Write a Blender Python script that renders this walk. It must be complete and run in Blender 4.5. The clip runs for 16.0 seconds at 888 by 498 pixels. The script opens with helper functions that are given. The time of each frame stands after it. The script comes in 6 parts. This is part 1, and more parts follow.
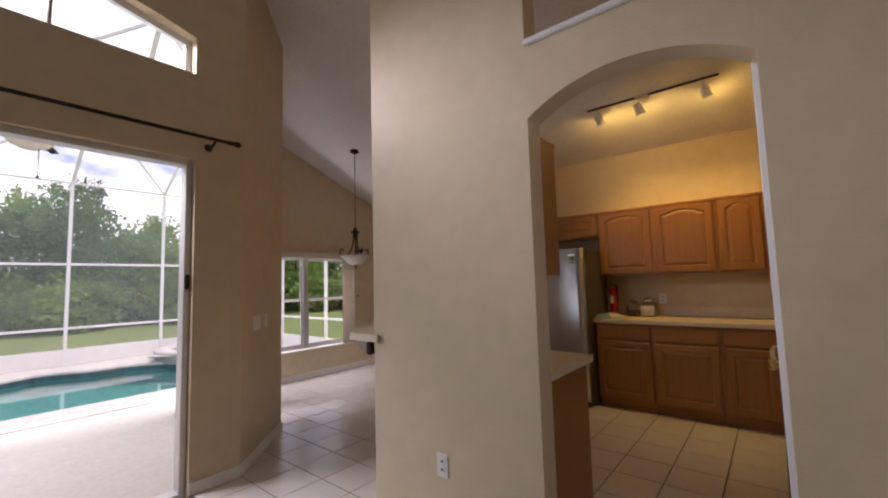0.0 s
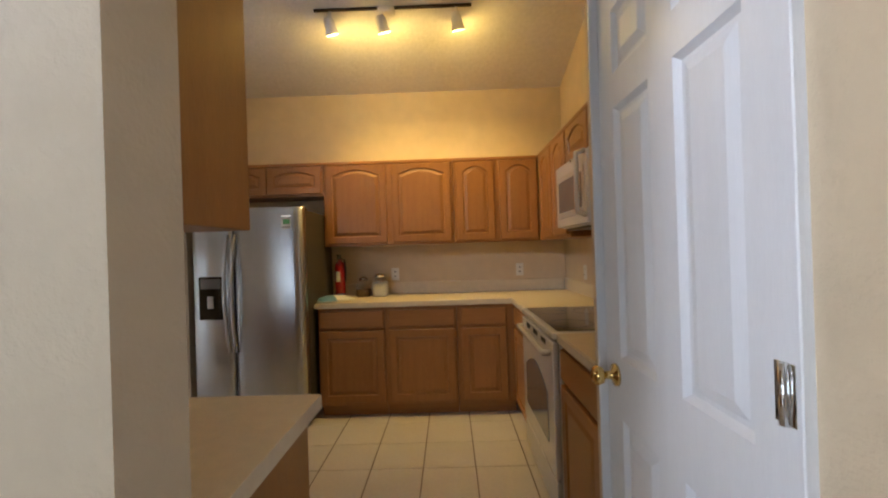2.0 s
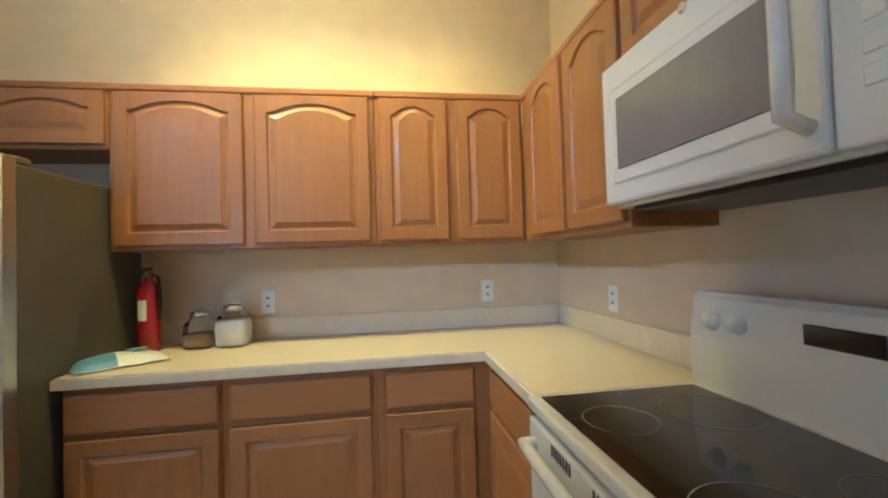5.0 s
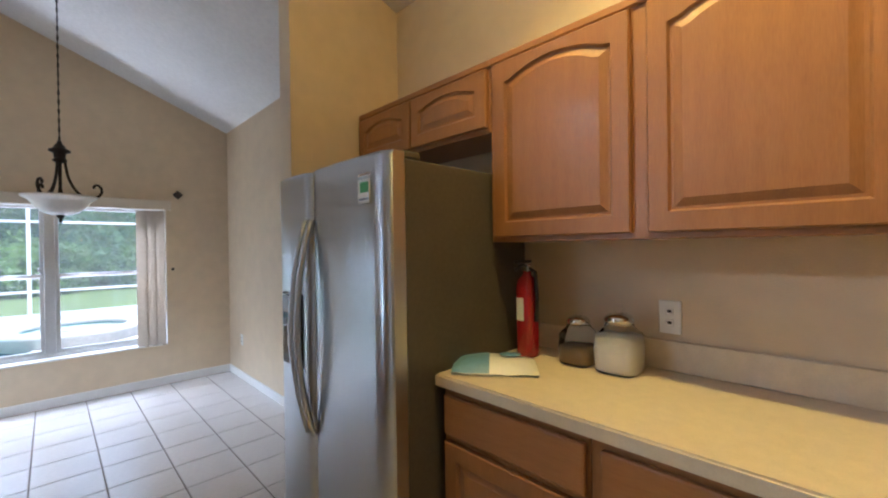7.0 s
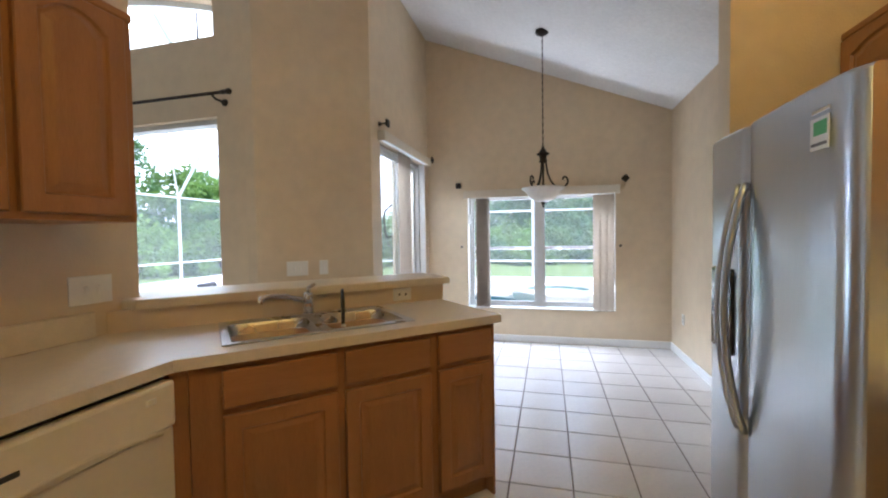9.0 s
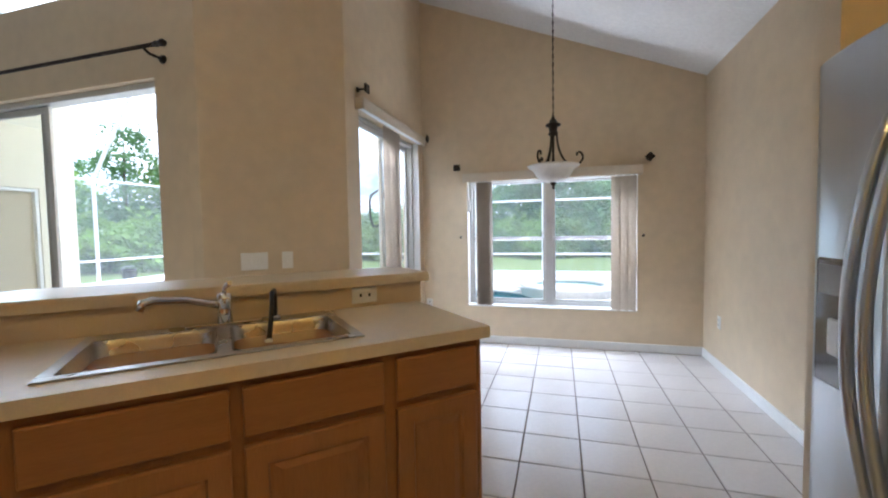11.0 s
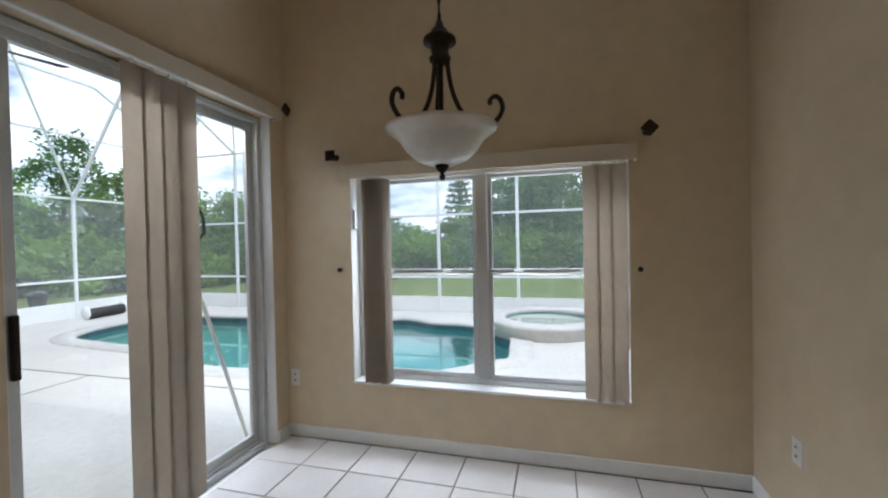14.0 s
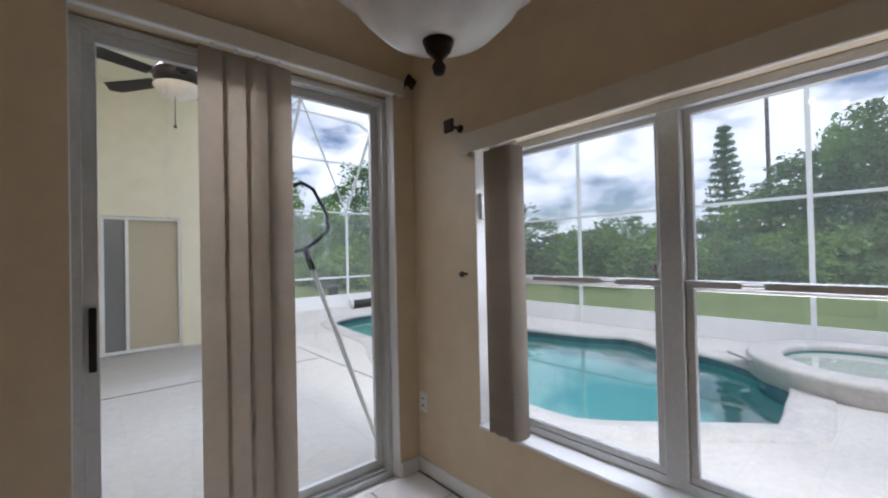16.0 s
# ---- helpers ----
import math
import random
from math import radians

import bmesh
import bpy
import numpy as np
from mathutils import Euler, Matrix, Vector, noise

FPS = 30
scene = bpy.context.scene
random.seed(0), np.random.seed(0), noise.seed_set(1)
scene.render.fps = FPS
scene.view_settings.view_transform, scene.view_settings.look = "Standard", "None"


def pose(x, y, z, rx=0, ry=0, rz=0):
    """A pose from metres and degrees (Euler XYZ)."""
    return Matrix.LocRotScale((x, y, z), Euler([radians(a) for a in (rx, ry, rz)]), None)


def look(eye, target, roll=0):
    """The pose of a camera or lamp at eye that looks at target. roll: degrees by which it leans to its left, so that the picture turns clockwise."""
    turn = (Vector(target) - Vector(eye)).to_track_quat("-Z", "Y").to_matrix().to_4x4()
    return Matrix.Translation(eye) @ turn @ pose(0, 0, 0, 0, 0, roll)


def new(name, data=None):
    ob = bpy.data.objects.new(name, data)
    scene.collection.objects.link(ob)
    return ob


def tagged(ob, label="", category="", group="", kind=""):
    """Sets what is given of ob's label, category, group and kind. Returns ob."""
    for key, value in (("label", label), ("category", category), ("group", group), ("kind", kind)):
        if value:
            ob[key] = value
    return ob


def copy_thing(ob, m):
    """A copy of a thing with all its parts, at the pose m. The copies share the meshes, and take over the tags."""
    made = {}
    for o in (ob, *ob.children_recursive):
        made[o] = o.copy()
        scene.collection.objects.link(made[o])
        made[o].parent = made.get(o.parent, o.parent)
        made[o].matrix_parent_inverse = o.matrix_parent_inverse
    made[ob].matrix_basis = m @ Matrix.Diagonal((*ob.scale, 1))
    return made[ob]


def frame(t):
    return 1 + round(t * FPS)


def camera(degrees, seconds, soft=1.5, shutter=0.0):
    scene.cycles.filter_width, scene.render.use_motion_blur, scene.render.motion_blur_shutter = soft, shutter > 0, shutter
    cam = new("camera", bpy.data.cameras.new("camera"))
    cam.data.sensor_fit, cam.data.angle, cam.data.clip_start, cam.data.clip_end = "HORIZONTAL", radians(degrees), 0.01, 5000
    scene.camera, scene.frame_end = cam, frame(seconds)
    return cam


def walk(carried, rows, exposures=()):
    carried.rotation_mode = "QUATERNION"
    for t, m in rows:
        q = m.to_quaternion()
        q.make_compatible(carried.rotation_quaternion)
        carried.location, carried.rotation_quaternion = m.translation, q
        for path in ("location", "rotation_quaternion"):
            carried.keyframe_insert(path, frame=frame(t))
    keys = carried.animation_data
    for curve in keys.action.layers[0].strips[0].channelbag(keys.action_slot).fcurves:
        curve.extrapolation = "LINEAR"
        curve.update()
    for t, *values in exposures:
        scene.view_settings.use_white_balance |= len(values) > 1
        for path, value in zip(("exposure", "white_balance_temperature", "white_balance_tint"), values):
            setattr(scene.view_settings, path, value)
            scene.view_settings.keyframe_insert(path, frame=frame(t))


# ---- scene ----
# camera and walk
cam = camera(95.4, 16.0, soft=2.1)
PATH = [
    (0, (0.791, 0.893, 1.35), (-0.468, 2.438, 1.513), -1.6),
    (0.5, (0.67, 1.153, 1.341), (-0.238, 2.93, 1.479), -1.5),
    (1, (0.506, 1.461, 1.339), (-0.063, 3.376, 1.431), -1.5),
    (1.5, (0.398, 1.774, 1.314), (0.123, 3.754, 1.351), -1.5),
    (2, (0.326, 2.106, 1.314), (0.3, 4.106, 1.317), -1.8),
    (2.5, (0.283, 2.427, 1.33), (0.494, 4.416, 1.323), -1.5),
    (3, (0.311, 2.736, 1.307), (0.765, 4.684, 1.314), -1.1),
    (3.2, (0.322, 2.853, 1.296), (0.864, 4.777, 1.322), -1.3),
    (5.3, (0.416, 3.793, 1.299), (0.56, 5.787, 1.343), -2.0),
    (5.5, (0.4, 3.873, 1.308), (0.377, 5.872, 1.334), -1.8),
    (6, (0.329, 4.078, 1.303), (-0.148, 6.02, 1.331), -1.7),
    (6.5, (0.277, 4.223, 1.356), (-0.695, 5.971, 1.345), -0.8),
    (7, (0.274, 4.331, 1.356), (-1.158, 5.727, 1.344), -0.8),
    (7.5, (0.3, 4.391, 1.358), (-1.483, 5.297, 1.341), -0.7),
    (8, (0.312, 4.417, 1.341), (-1.651, 4.796, 1.312), -0.7),
    (8.5, (0.324, 4.418, 1.317), (-1.673, 4.316, 1.274), -0.7),
    (9, (0.335, 4.43, 1.304), (-1.6, 3.93, 1.24), -0.9),
    (9.2, (0.321, 4.429, 1.288), (-1.581, 3.814, 1.224), -0.9),
    (11.3, (-0.437, 4.44, 1.251), (-2.366, 3.922, 1.143), -1.0),
    (11.5, (-0.559, 4.467, 1.261), (-2.497, 3.985, 1.154), -1.0),
    (12, (-0.852, 4.55, 1.275), (-2.803, 4.12, 1.174), -1.1),
    (12.5, (-1.174, 4.661, 1.302), (-3.125, 4.233, 1.201), -1.1),
    (13, (-1.507, 4.714, 1.316), (-3.461, 4.294, 1.227), -1.2),
    (13.5, (-1.845, 4.728, 1.336), (-3.792, 4.277, 1.268), -1.2),
    (14, (-2.197, 4.782, 1.329), (-4.124, 4.247, 1.301), -1.2),
    (14.5, (-2.5, 4.836, 1.323), (-4.397, 4.202, 1.303), -1.4),
    (15, (-2.804, 4.88, 1.314), (-4.619, 4.039, 1.315), -1.4),
    (15.5, (-3.06, 4.888, 1.305), (-4.687, 3.724, 1.303), -1.5),
    (16, (-3.191, 4.877, 1.271), (-4.505, 3.369, 1.295), -1.3),
]
# seconds, stops, kelvin, tint: the clip's camera adapts on the way
EXPOSURES = [
    (0, -0.25, 6500, 29), (0.8, 0.05, 6200, 24), (1.5, 0.3, 5900, 20), (2.5, 0.66, 6000, 15), (3, 0.76, 6050, 12), (5.5, 1.35, 4100, 5), (6, 1.2, 4150, 8), (6.5, 0.92, 4550, 15), (7, 0.82, 5100, 15),
    (8, 1.2, 5500, 17), (9, 1.08, 5250, 14), (11.5, 0.85, 5300, 14), (12, 0.72, 5300, 14), (12.5, 0.4, 5300, 11), (13.5, -0.1, 5500, 10), (14.5, -0.28, 5700, 12), (15.5, -0.52, 5650, 14), (16, -0.55, 5750, 17),
]
walk(cam, [(t, look(eye, target, roll)) for t, eye, target, roll in PATH], EXPOSURES)

# ---- light ----
SUN_ELEV, SUN_AZ = 66.0, 5.0
world = bpy.data.worlds.new("sky_world")
scene.world = world
world.use_nodes = True
wn, wl = world.node_tree.nodes, world.node_tree.links
wn.clear()
sky = wn.new("ShaderNodeTexSky")
sky.sky_type, sky.sun_disc = "NISHITA", False
sky.sun_elevation, sky.sun_rotation = radians(SUN_ELEV), radians(SUN_AZ)
wtc = wn.new("ShaderNodeTexCoord")
wmap = wn.new("ShaderNodeMapping")
wmap.inputs["Scale"].default_value = (1.0, 1.0, 2.2)
wnoise = wn.new("ShaderNodeTexNoise")
wnoise.inputs["Scale"].default_value, wnoise.inputs["Detail"].default_value = 2.6, 9.0
wnoise.inputs["Roughness"].default_value = 0.55
wramp = wn.new("ShaderNodeValToRGB")
wramp.color_ramp.elements[0].position, wramp.color_ramp.elements[1].position = 0.42, 0.53
wmix = wn.new("ShaderNodeMixRGB")
wmix.inputs[2].default_value = (12.5, 12.6, 12.9, 1)
wbg, wout = wn.new("ShaderNodeBackground"), wn.new("ShaderNodeOutputWorld")
wbg.inputs["Strength"].default_value = 0.15
wl.new(wtc.outputs["Generated"], wmap.inputs["Vector"])
wl.new(wmap.outputs["Vector"], wnoise.inputs["Vector"])
wl.new(wnoise.outputs["Fac"], wramp.inputs["Fac"])
wl.new(wramp.outputs["Color"], wmix.inputs[0])
wl.new(sky.outputs["Color"], wmix.inputs[1])
wl.new(wmix.outputs["Color"], wbg.inputs["Color"])
wl.new(wbg.outputs["Background"], wout.inputs["Surface"])

sun = new("sun", bpy.data.lights.new("sun", "SUN"))
sun.data.energy, sun.data.angle, sun.data.color = 3.6, radians(9.0), (1.0, 0.96, 0.9)
az, el = radians(SUN_AZ), radians(SUN_ELEV)
SUN_FROM = Vector((math.sin(az) * math.cos(el), math.cos(az) * math.cos(el), math.sin(el)))
sun.matrix_world = look(SUN_FROM * 30, (0, 0, 0))


def area_light(name, at, to, w, h, watts, color=(1, 1, 1)):
    d = bpy.data.lights.new(name, "AREA")
    d.shape, d.size, d.size_y, d.energy, d.color = "RECTANGLE", w, h, watts, color
    ob = new(name, d)
    ob.matrix_world = look(at, to)
    return ob


# daylight through the living room's wide sliding door
area_light("daylight_living_slider", (-2.22, -0.1, 1.15), (0.0, -0.1, 1.1), 1.9, 2.0, 35, (0.80, 0.95, 1.0))


def spot_light(at, to, watts, color=(1.0, 0.67, 0.15)):
    d = bpy.data.lights.new("spot", "SPOT")
    d.energy, d.color, d.shadow_soft_size, d.spot_size, d.spot_blend = watts, color, 0.03, radians(92), 0.8
    ob = new("track_spot", d)
    ob.matrix_world = look(at, to)
    return ob


def bulb_light(at, watts, color=(1.0, 0.66, 0.14), r=0.03):
    d = bpy.data.lights.new("bulb", "POINT")
    d.energy, d.color, d.shadow_soft_size = watts, color, r
    ob = new("track_bulb", d)
    ob.location = at
    return ob


# added unseen lamps outside: stand-in for skylight through the nook's sliding door and window
area_light("fill_nook_slider", (-3.83, 0.3, 3.68), (-3.4, 5.4, 0.6), 1.6, 0.5, 190, (0.90, 0.95, 1.0))
area_light("fill_nook_window", (-5.45, 4.3, 2.75), (-4.3, 4.3, 2.05), 1.6, 0.7, 88, (0.90, 0.95, 1.0))
# lamp added below the window sill, imitates sunlight thrown up by the pool deck
area_light("fill_nook_bounce", (-4.99, 4.3, 0.08), (-3.2, 4.3, 2.9), 1.6, 0.22, 30, (1.0, 0.98, 0.94))

TRACK_W = 3.6          # watts of each track bulb


# ---- materials ----
def mat(name, color, rough=0.6, metal=0.0, vary=0.08, scale=6.0, fine=60.0, bump=0.0, bump_scale=200.0, dark=None, stretch=None, emit=0.0, coat=0.0, per=0.0, spec=0.5, thin=0.0):
    """A painted or natural surface: base colour with broad and fine variation and a relief."""
    m = bpy.data.materials.new(name)
    m.use_nodes = True
    n, l = m.node_tree.nodes, m.node_tree.links
    b = n["Principled BSDF"]
    b.inputs["Roughness"].default_value, b.inputs["Metallic"].default_value = rough, metal
    b.inputs["Specular IOR Level"].default_value = spec
    if coat:
        b.inputs["Coat Weight"].default_value, b.inputs["Coat Roughness"].default_value = coat, 0.12
    tc = n.new("ShaderNodeTexCoord")
    vec = tc.outputs["Object"]
    if stretch:
        mp = n.new("ShaderNodeMapping")
        mp.inputs["Scale"].default_value = stretch
        l.new(vec, mp.inputs["Vector"])
        vec = mp.outputs["Vector"]

    def noise_tex(sc, det=4.0):
        t = n.new("ShaderNodeTexNoise")
        t.inputs["Scale"].default_value, t.inputs["Detail"].default_value = sc, det
        l.new(vec, t.inputs["Vector"])
        return t

    big, small = noise_tex(scale), noise_tex(fine, 3.0)
    add = n.new("ShaderNodeMath")
    add.operation = "MULTIPLY_ADD"
    add.inputs[1].default_value = 0.5
    l.new(small.outputs["Fac"], add.inputs[0])
    half = n.new("ShaderNodeMath")
    half.operation = "MULTIPLY"
    half.inputs[1].default_value = 0.5
    l.new(big.outputs["Fac"], half.inputs[0])
    l.new(half.outputs[0], add.inputs[2])
    last = add.outputs[0]
    if per:
        oi = n.new("ShaderNodeObjectInfo")
        pa = n.new("ShaderNodeMath")
        pa.operation = "MULTIPLY_ADD"
        pa.inputs[1].default_value = per
        l.new(oi.outputs["Random"], pa.inputs[0])
        l.new(last, pa.inputs[2])
        last = pa.outputs[0]
    ramp = n.new("ShaderNodeValToRGB")
    c0 = dark or [c * (1 - 2 * vary) for c in color]
    c1 = [min(1, c * (1 + vary)) for c in color]
    ramp.color_ramp.elements[0].position, ramp.color_ramp.elements[1].position = 0.3, 0.68 + per
    ramp.color_ramp.elements[0].color, ramp.color_ramp.elements[1].color = (*c0, 1), (*c1, 1)
    l.new(last, ramp.inputs["Fac"])
    l.new(ramp.outputs["Color"], b.inputs["Base Color"])
    rr = n.new("ShaderNodeMapRange")
    rr.inputs["To Min"].default_value, rr.inputs["To Max"].default_value = max(0.02, rough * 0.85), min(1, rough * 1.15)
    l.new(big.outputs["Fac"], rr.inputs["Value"])
    l.new(rr.outputs["Result"], b.inputs["Roughness"])
    if bump:
        bt = noise_tex(bump_scale, 2.0)
        bp = n.new("ShaderNodeBump")
        bp.inputs["Strength"].default_value, bp.inputs["Distance"].default_value = bump, 0.004
        l.new(bt.outputs["Fac"], bp.inputs["Height"])
        l.new(bp.outputs["Normal"], b.inputs["Normal"])
    if thin:
        tr, mx = n.new("ShaderNodeBsdfTranslucent"), n.new("ShaderNodeMixShader")
        mx.inputs[0].default_value = thin
        l.new(ramp.outputs["Color"], tr.inputs["Color"])
        l.new(b.outputs["BSDF"], mx.inputs[1])
        l.new(tr.outputs["BSDF"], mx.inputs[2])
        l.new(mx.outputs["Shader"], n["Material Output"].inputs["Surface"])
    if emit:
        b.inputs["Emission Color"].default_value, b.inputs["Emission Strength"].default_value = (*color, 1), emit
    return m


def glass_mat(name, color=(1, 1, 1), rough=0.0, ior=1.45, wave=0.0):
    m = bpy.data.materials.new(name)
    m.use_nodes = True
    b = m.node_tree.nodes["Principled BSDF"]
    b.inputs["Base Color"].default_value = (*color, 1)
    b.inputs["Transmission Weight"].default_value, b.inputs["IOR"].default_value, b.inputs["Roughness"].default_value = 1.0, ior, rough
    if wave:
        n, l = m.node_tree.nodes, m.node_tree.links
        t, bp, tc = n.new("ShaderNodeTexNoise"), n.new("ShaderNodeBump"), n.new("ShaderNodeTexCoord")
        t.inputs["Scale"].default_value = 5.0
        bp.inputs["Strength"].default_value, bp.inputs["Distance"].default_value = wave, 0.02
        l.new(tc.outputs["Object"], t.inputs["Vector"])
        l.new(t.outputs["Fac"], bp.inputs["Height"])
        l.new(bp.outputs["Normal"], b.inputs["Normal"])
    return m


WALL = mat("tan_wall_paint", (0.66, 0.535, 0.362), 0.58, vary=0.05, scale=1.3, fine=9, bump=0.35, bump_scale=140)
CEIL = mat("white_knockdown_ceiling", (0.78, 0.765, 0.74), 0.9, vary=0.05, scale=2, fine=30, bump=0.9, bump_scale=45)
TRIM = mat("white_trim_paint", (0.80, 0.79, 0.76), 0.45, vary=0.03, bump=0.05)
DOORW = mat("white_door_paint", (0.80, 0.81, 0.83), 0.4, vary=0.02, bump=0.1, bump_scale=60, stretch=(6, 6, 0.6))
OAK = mat("honey_oak", (0.35, 0.155, 0.042), 0.42, vary=0.1, scale=3, fine=38, dark=(0.26, 0.11, 0.028), stretch=(9, 9, 0.8), bump=0.12, bump_scale=60, per=0.12, coat=0.08)
OAKH = mat("honey_oak_cross_grain", (0.35, 0.155, 0.042), 0.42, vary=0.1, scale=3, fine=38, dark=(0.26, 0.11, 0.028), stretch=(0.8, 0.8, 12), bump=0.12, bump_scale=60, per=0.12, coat=0.08)
LAM = mat("cream_laminate", (0.70, 0.60, 0.44), 0.38, vary=0.05, scale=30, fine=260, bump=0.05)
TILE = mat("glazed_floor_tile", (0.70, 0.655, 0.61), 0.22, vary=0.05, scale=3, fine=40, bump=0.12, bump_scale=9, per=0.1)
GROUT = mat("brown_grout", (0.17, 0.13, 0.10), 0.9, vary=0.15, fine=200)
CARPET = mat("beige_carpet", (0.30, 0.235, 0.17), 0.98, vary=0.15, scale=5, fine=300, bump=0.8, bump_scale=400)
STEEL = mat("brushed_stainless", (0.57, 0.60, 0.63), 0.3, 1.0, vary=0.02, scale=3, fine=60, stretch=(14, 14, 0.25), bump=0.02, bump_scale=1.5)
STEEL.node_tree.nodes["Principled BSDF"].inputs["Anisotropic"].default_value = 0.7
STEEL.node_tree.nodes["Principled BSDF"].inputs["Anisotropic Rotation"].default_value = 0.25
SINK = mat("sink_steel", (0.55, 0.54, 0.52), 0.28, 1.0, vary=0.08, fine=90, bump=0.05)
CHROME = mat("chrome", (0.75, 0.75, 0.75), 0.08, 1.0, vary=0.02)
BRASS = mat("polished_brass", (0.80, 0.56, 0.20), 0.14, 1.0, vary=0.05)
FRSIDE = mat("fridge_side_grey", (0.10, 0.088, 0.072), 0.5, vary=0.1, bump=0.2, bump_scale=300)
BLACKP = mat("black_plastic", (0.012, 0.012, 0.013), 0.35, vary=0.1)
BLACKG = mat("black_glass", (0.01, 0.01, 0.011), 0.06, vary=0.1, coat=0.5)
ENAMEL = mat("white_enamel", (0.78, 0.765, 0.73), 0.22, vary=0.02, coat=0.3)
BISQUE = mat("bisque_enamel", (0.72, 0.65, 0.50), 0.3, vary=0.02, coat=0.2)
GREYGL = mat("grey_window_screen", (0.22, 0.22, 0.225), 0.15, vary=0.05, coat=0.4)
RED = mat("red_enamel", (0.36, 0.008, 0.01), 0.25, vary=0.08, coat=0.4)
PAPER = mat("white_plastic", (0.78, 0.77, 0.73), 0.4, vary=0.02)
BLUE = mat("pale_blue_print", (0.15, 0.31, 0.50), 0.45, vary=0.1)
SUGAR = mat("white_sugar", (0.86, 0.85, 0.82), 0.9, vary=0.04, fine=300, bump=0.3)
COFFEE = mat("brown_grounds", (0.26, 0.18, 0.11), 0.9, vary=0.2, fine=300, bump=0.3)
BRONZE = mat("dark_bronze", (0.035, 0.026, 0.021), 0.45, 0.6, vary=0.25, fine=80)
ALAB = mat("alabaster_glass", (0.74, 0.70, 0.64), 0.3, vary=0.07, scale=5, fine=25, coat=0.4)
ALU = mat("aluminium_frame", (0.62, 0.62, 0.60), 0.45, 0.5, vary=0.06)
ALUW = mat("white_aluminium", (0.80, 0.81, 0.81), 0.4, vary=0.04)
VANE = mat("taupe_vinyl_vane", (0.50, 0.43, 0.345), 0.6, vary=0.05, fine=20, thin=0.22)
VALANCE = mat("cream_valance", (0.62, 0.55, 0.44), 0.5, vary=0.03)
CONC = mat("painted_pool_deck", (0.475, 0.46, 0.43), 0.85, vary=0.08, scale=0.9, fine=25, bump=0.5, bump_scale=60)
COPING = mat("pool_coping", (0.46, 0.447, 0.425), 0.8, vary=0.12, fine=40, bump=0.4, bump_scale=50)
POOLW = mat("pool_plaster", (0.065, 0.28, 0.28), 0.7, vary=0.06)
SPATILE = mat("pool_edge_tile", (0.06, 0.13, 0.16), 0.2, vary=0.3, fine=40)
WATER = glass_mat("pool_water", (0.80, 0.97, 0.95), 0.01, 1.5, 0.02)
GLASS = glass_mat("window_glass", (0.97, 0.99, 0.98))
JAR = glass_mat("jar_glass", (0.97, 0.98, 0.97), ior=1.14)
STUCCO = mat("cream_stucco", (0.84, 0.78, 0.62), 0.9, vary=0.05, fine=60, bump=0.7, bump_scale=90)
GRASS = mat("lawn", (0.12, 0.16, 0.035), 0.95, vary=0.3, scale=0.5, fine=14, dark=(0.055, 0.085, 0.02), bump=0.8, bump_scale=30)
LEAF = mat("tree_leaves", (0.125, 0.235, 0.08), 0.6, vary=0.35, scale=0.5, fine=5, dark=(0.05, 0.085, 0.035), per=0.45, thin=0.45)
LEAFL = mat("bright_leaves", (0.22, 0.35, 0.08), 0.6, vary=0.3, scale=0.6, fine=6, dark=(0.08, 0.13, 0.035), per=0.4, thin=0.45)
BARK = mat("bark", (0.09, 0.07, 0.055), 0.95, vary=0.3, fine=30, stretch=(1, 1, 0.2), bump=0.8, bump_scale=40)
HEATER = mat("warm_bulb", (1.0, 0.72, 0.36), 0.3, emit=26.0)
RUBBER = mat("dark_rubber", (0.02, 0.02, 0.022), 0.7)
BLINDBEHIND = mat("drawn_blind", (0.52, 0.46, 0.34), 0.7, vary=0.04, fine=30, stretch=(14, 1, 0.2))
SCREEN = bpy.data.materials.new("insect_screen")
SCREEN.use_nodes = True
sn, sl = SCREEN.node_tree.nodes, SCREEN.node_tree.links
s_tr, s_mx, s_wv, s_tc = sn.new("ShaderNodeBsdfTransparent"), sn.new("ShaderNodeMixShader"), sn.new("ShaderNodeTexNoise"), sn.new("ShaderNodeTexCoord")
sn["Principled BSDF"].inputs["Base Color"].default_value = (0.62, 0.66, 0.68, 1)
sn["Principled BSDF"].inputs["Roughness"].default_value = 0.8
s_wv.inputs["Scale"].default_value = 0.8
s_mr = sn.new("ShaderNodeMapRange")
s_mr.inputs["To Min"].default_value, s_mr.inputs["To Max"].default_value = 0.07, 0.11
sl.new(s_tc.outputs["Object"], s_wv.inputs["Vector"])
sl.new(s_wv.outputs["Fac"], s_mr.inputs["Value"])
sl.new(s_mr.outputs["Result"], s_mx.inputs[0])
sl.new(s_tr.outputs["BSDF"], s_mx.inputs[1])
sl.new(sn["Principled BSDF"].outputs["BSDF"], s_mx.inputs[2])
sl.new(s_mx.outputs["Shader"], sn["Material Output"].inputs["Surface"])
GREEN = mat("green_label", (0.12, 0.42, 0.14), 0.5)


# ---- mesh helpers ----
def rz(deg, x=0.0, y=0.0, z=0.0):
    return Matrix.Translation((x, y, z)) @ Matrix.Rotation(radians(deg), 4, "Z")


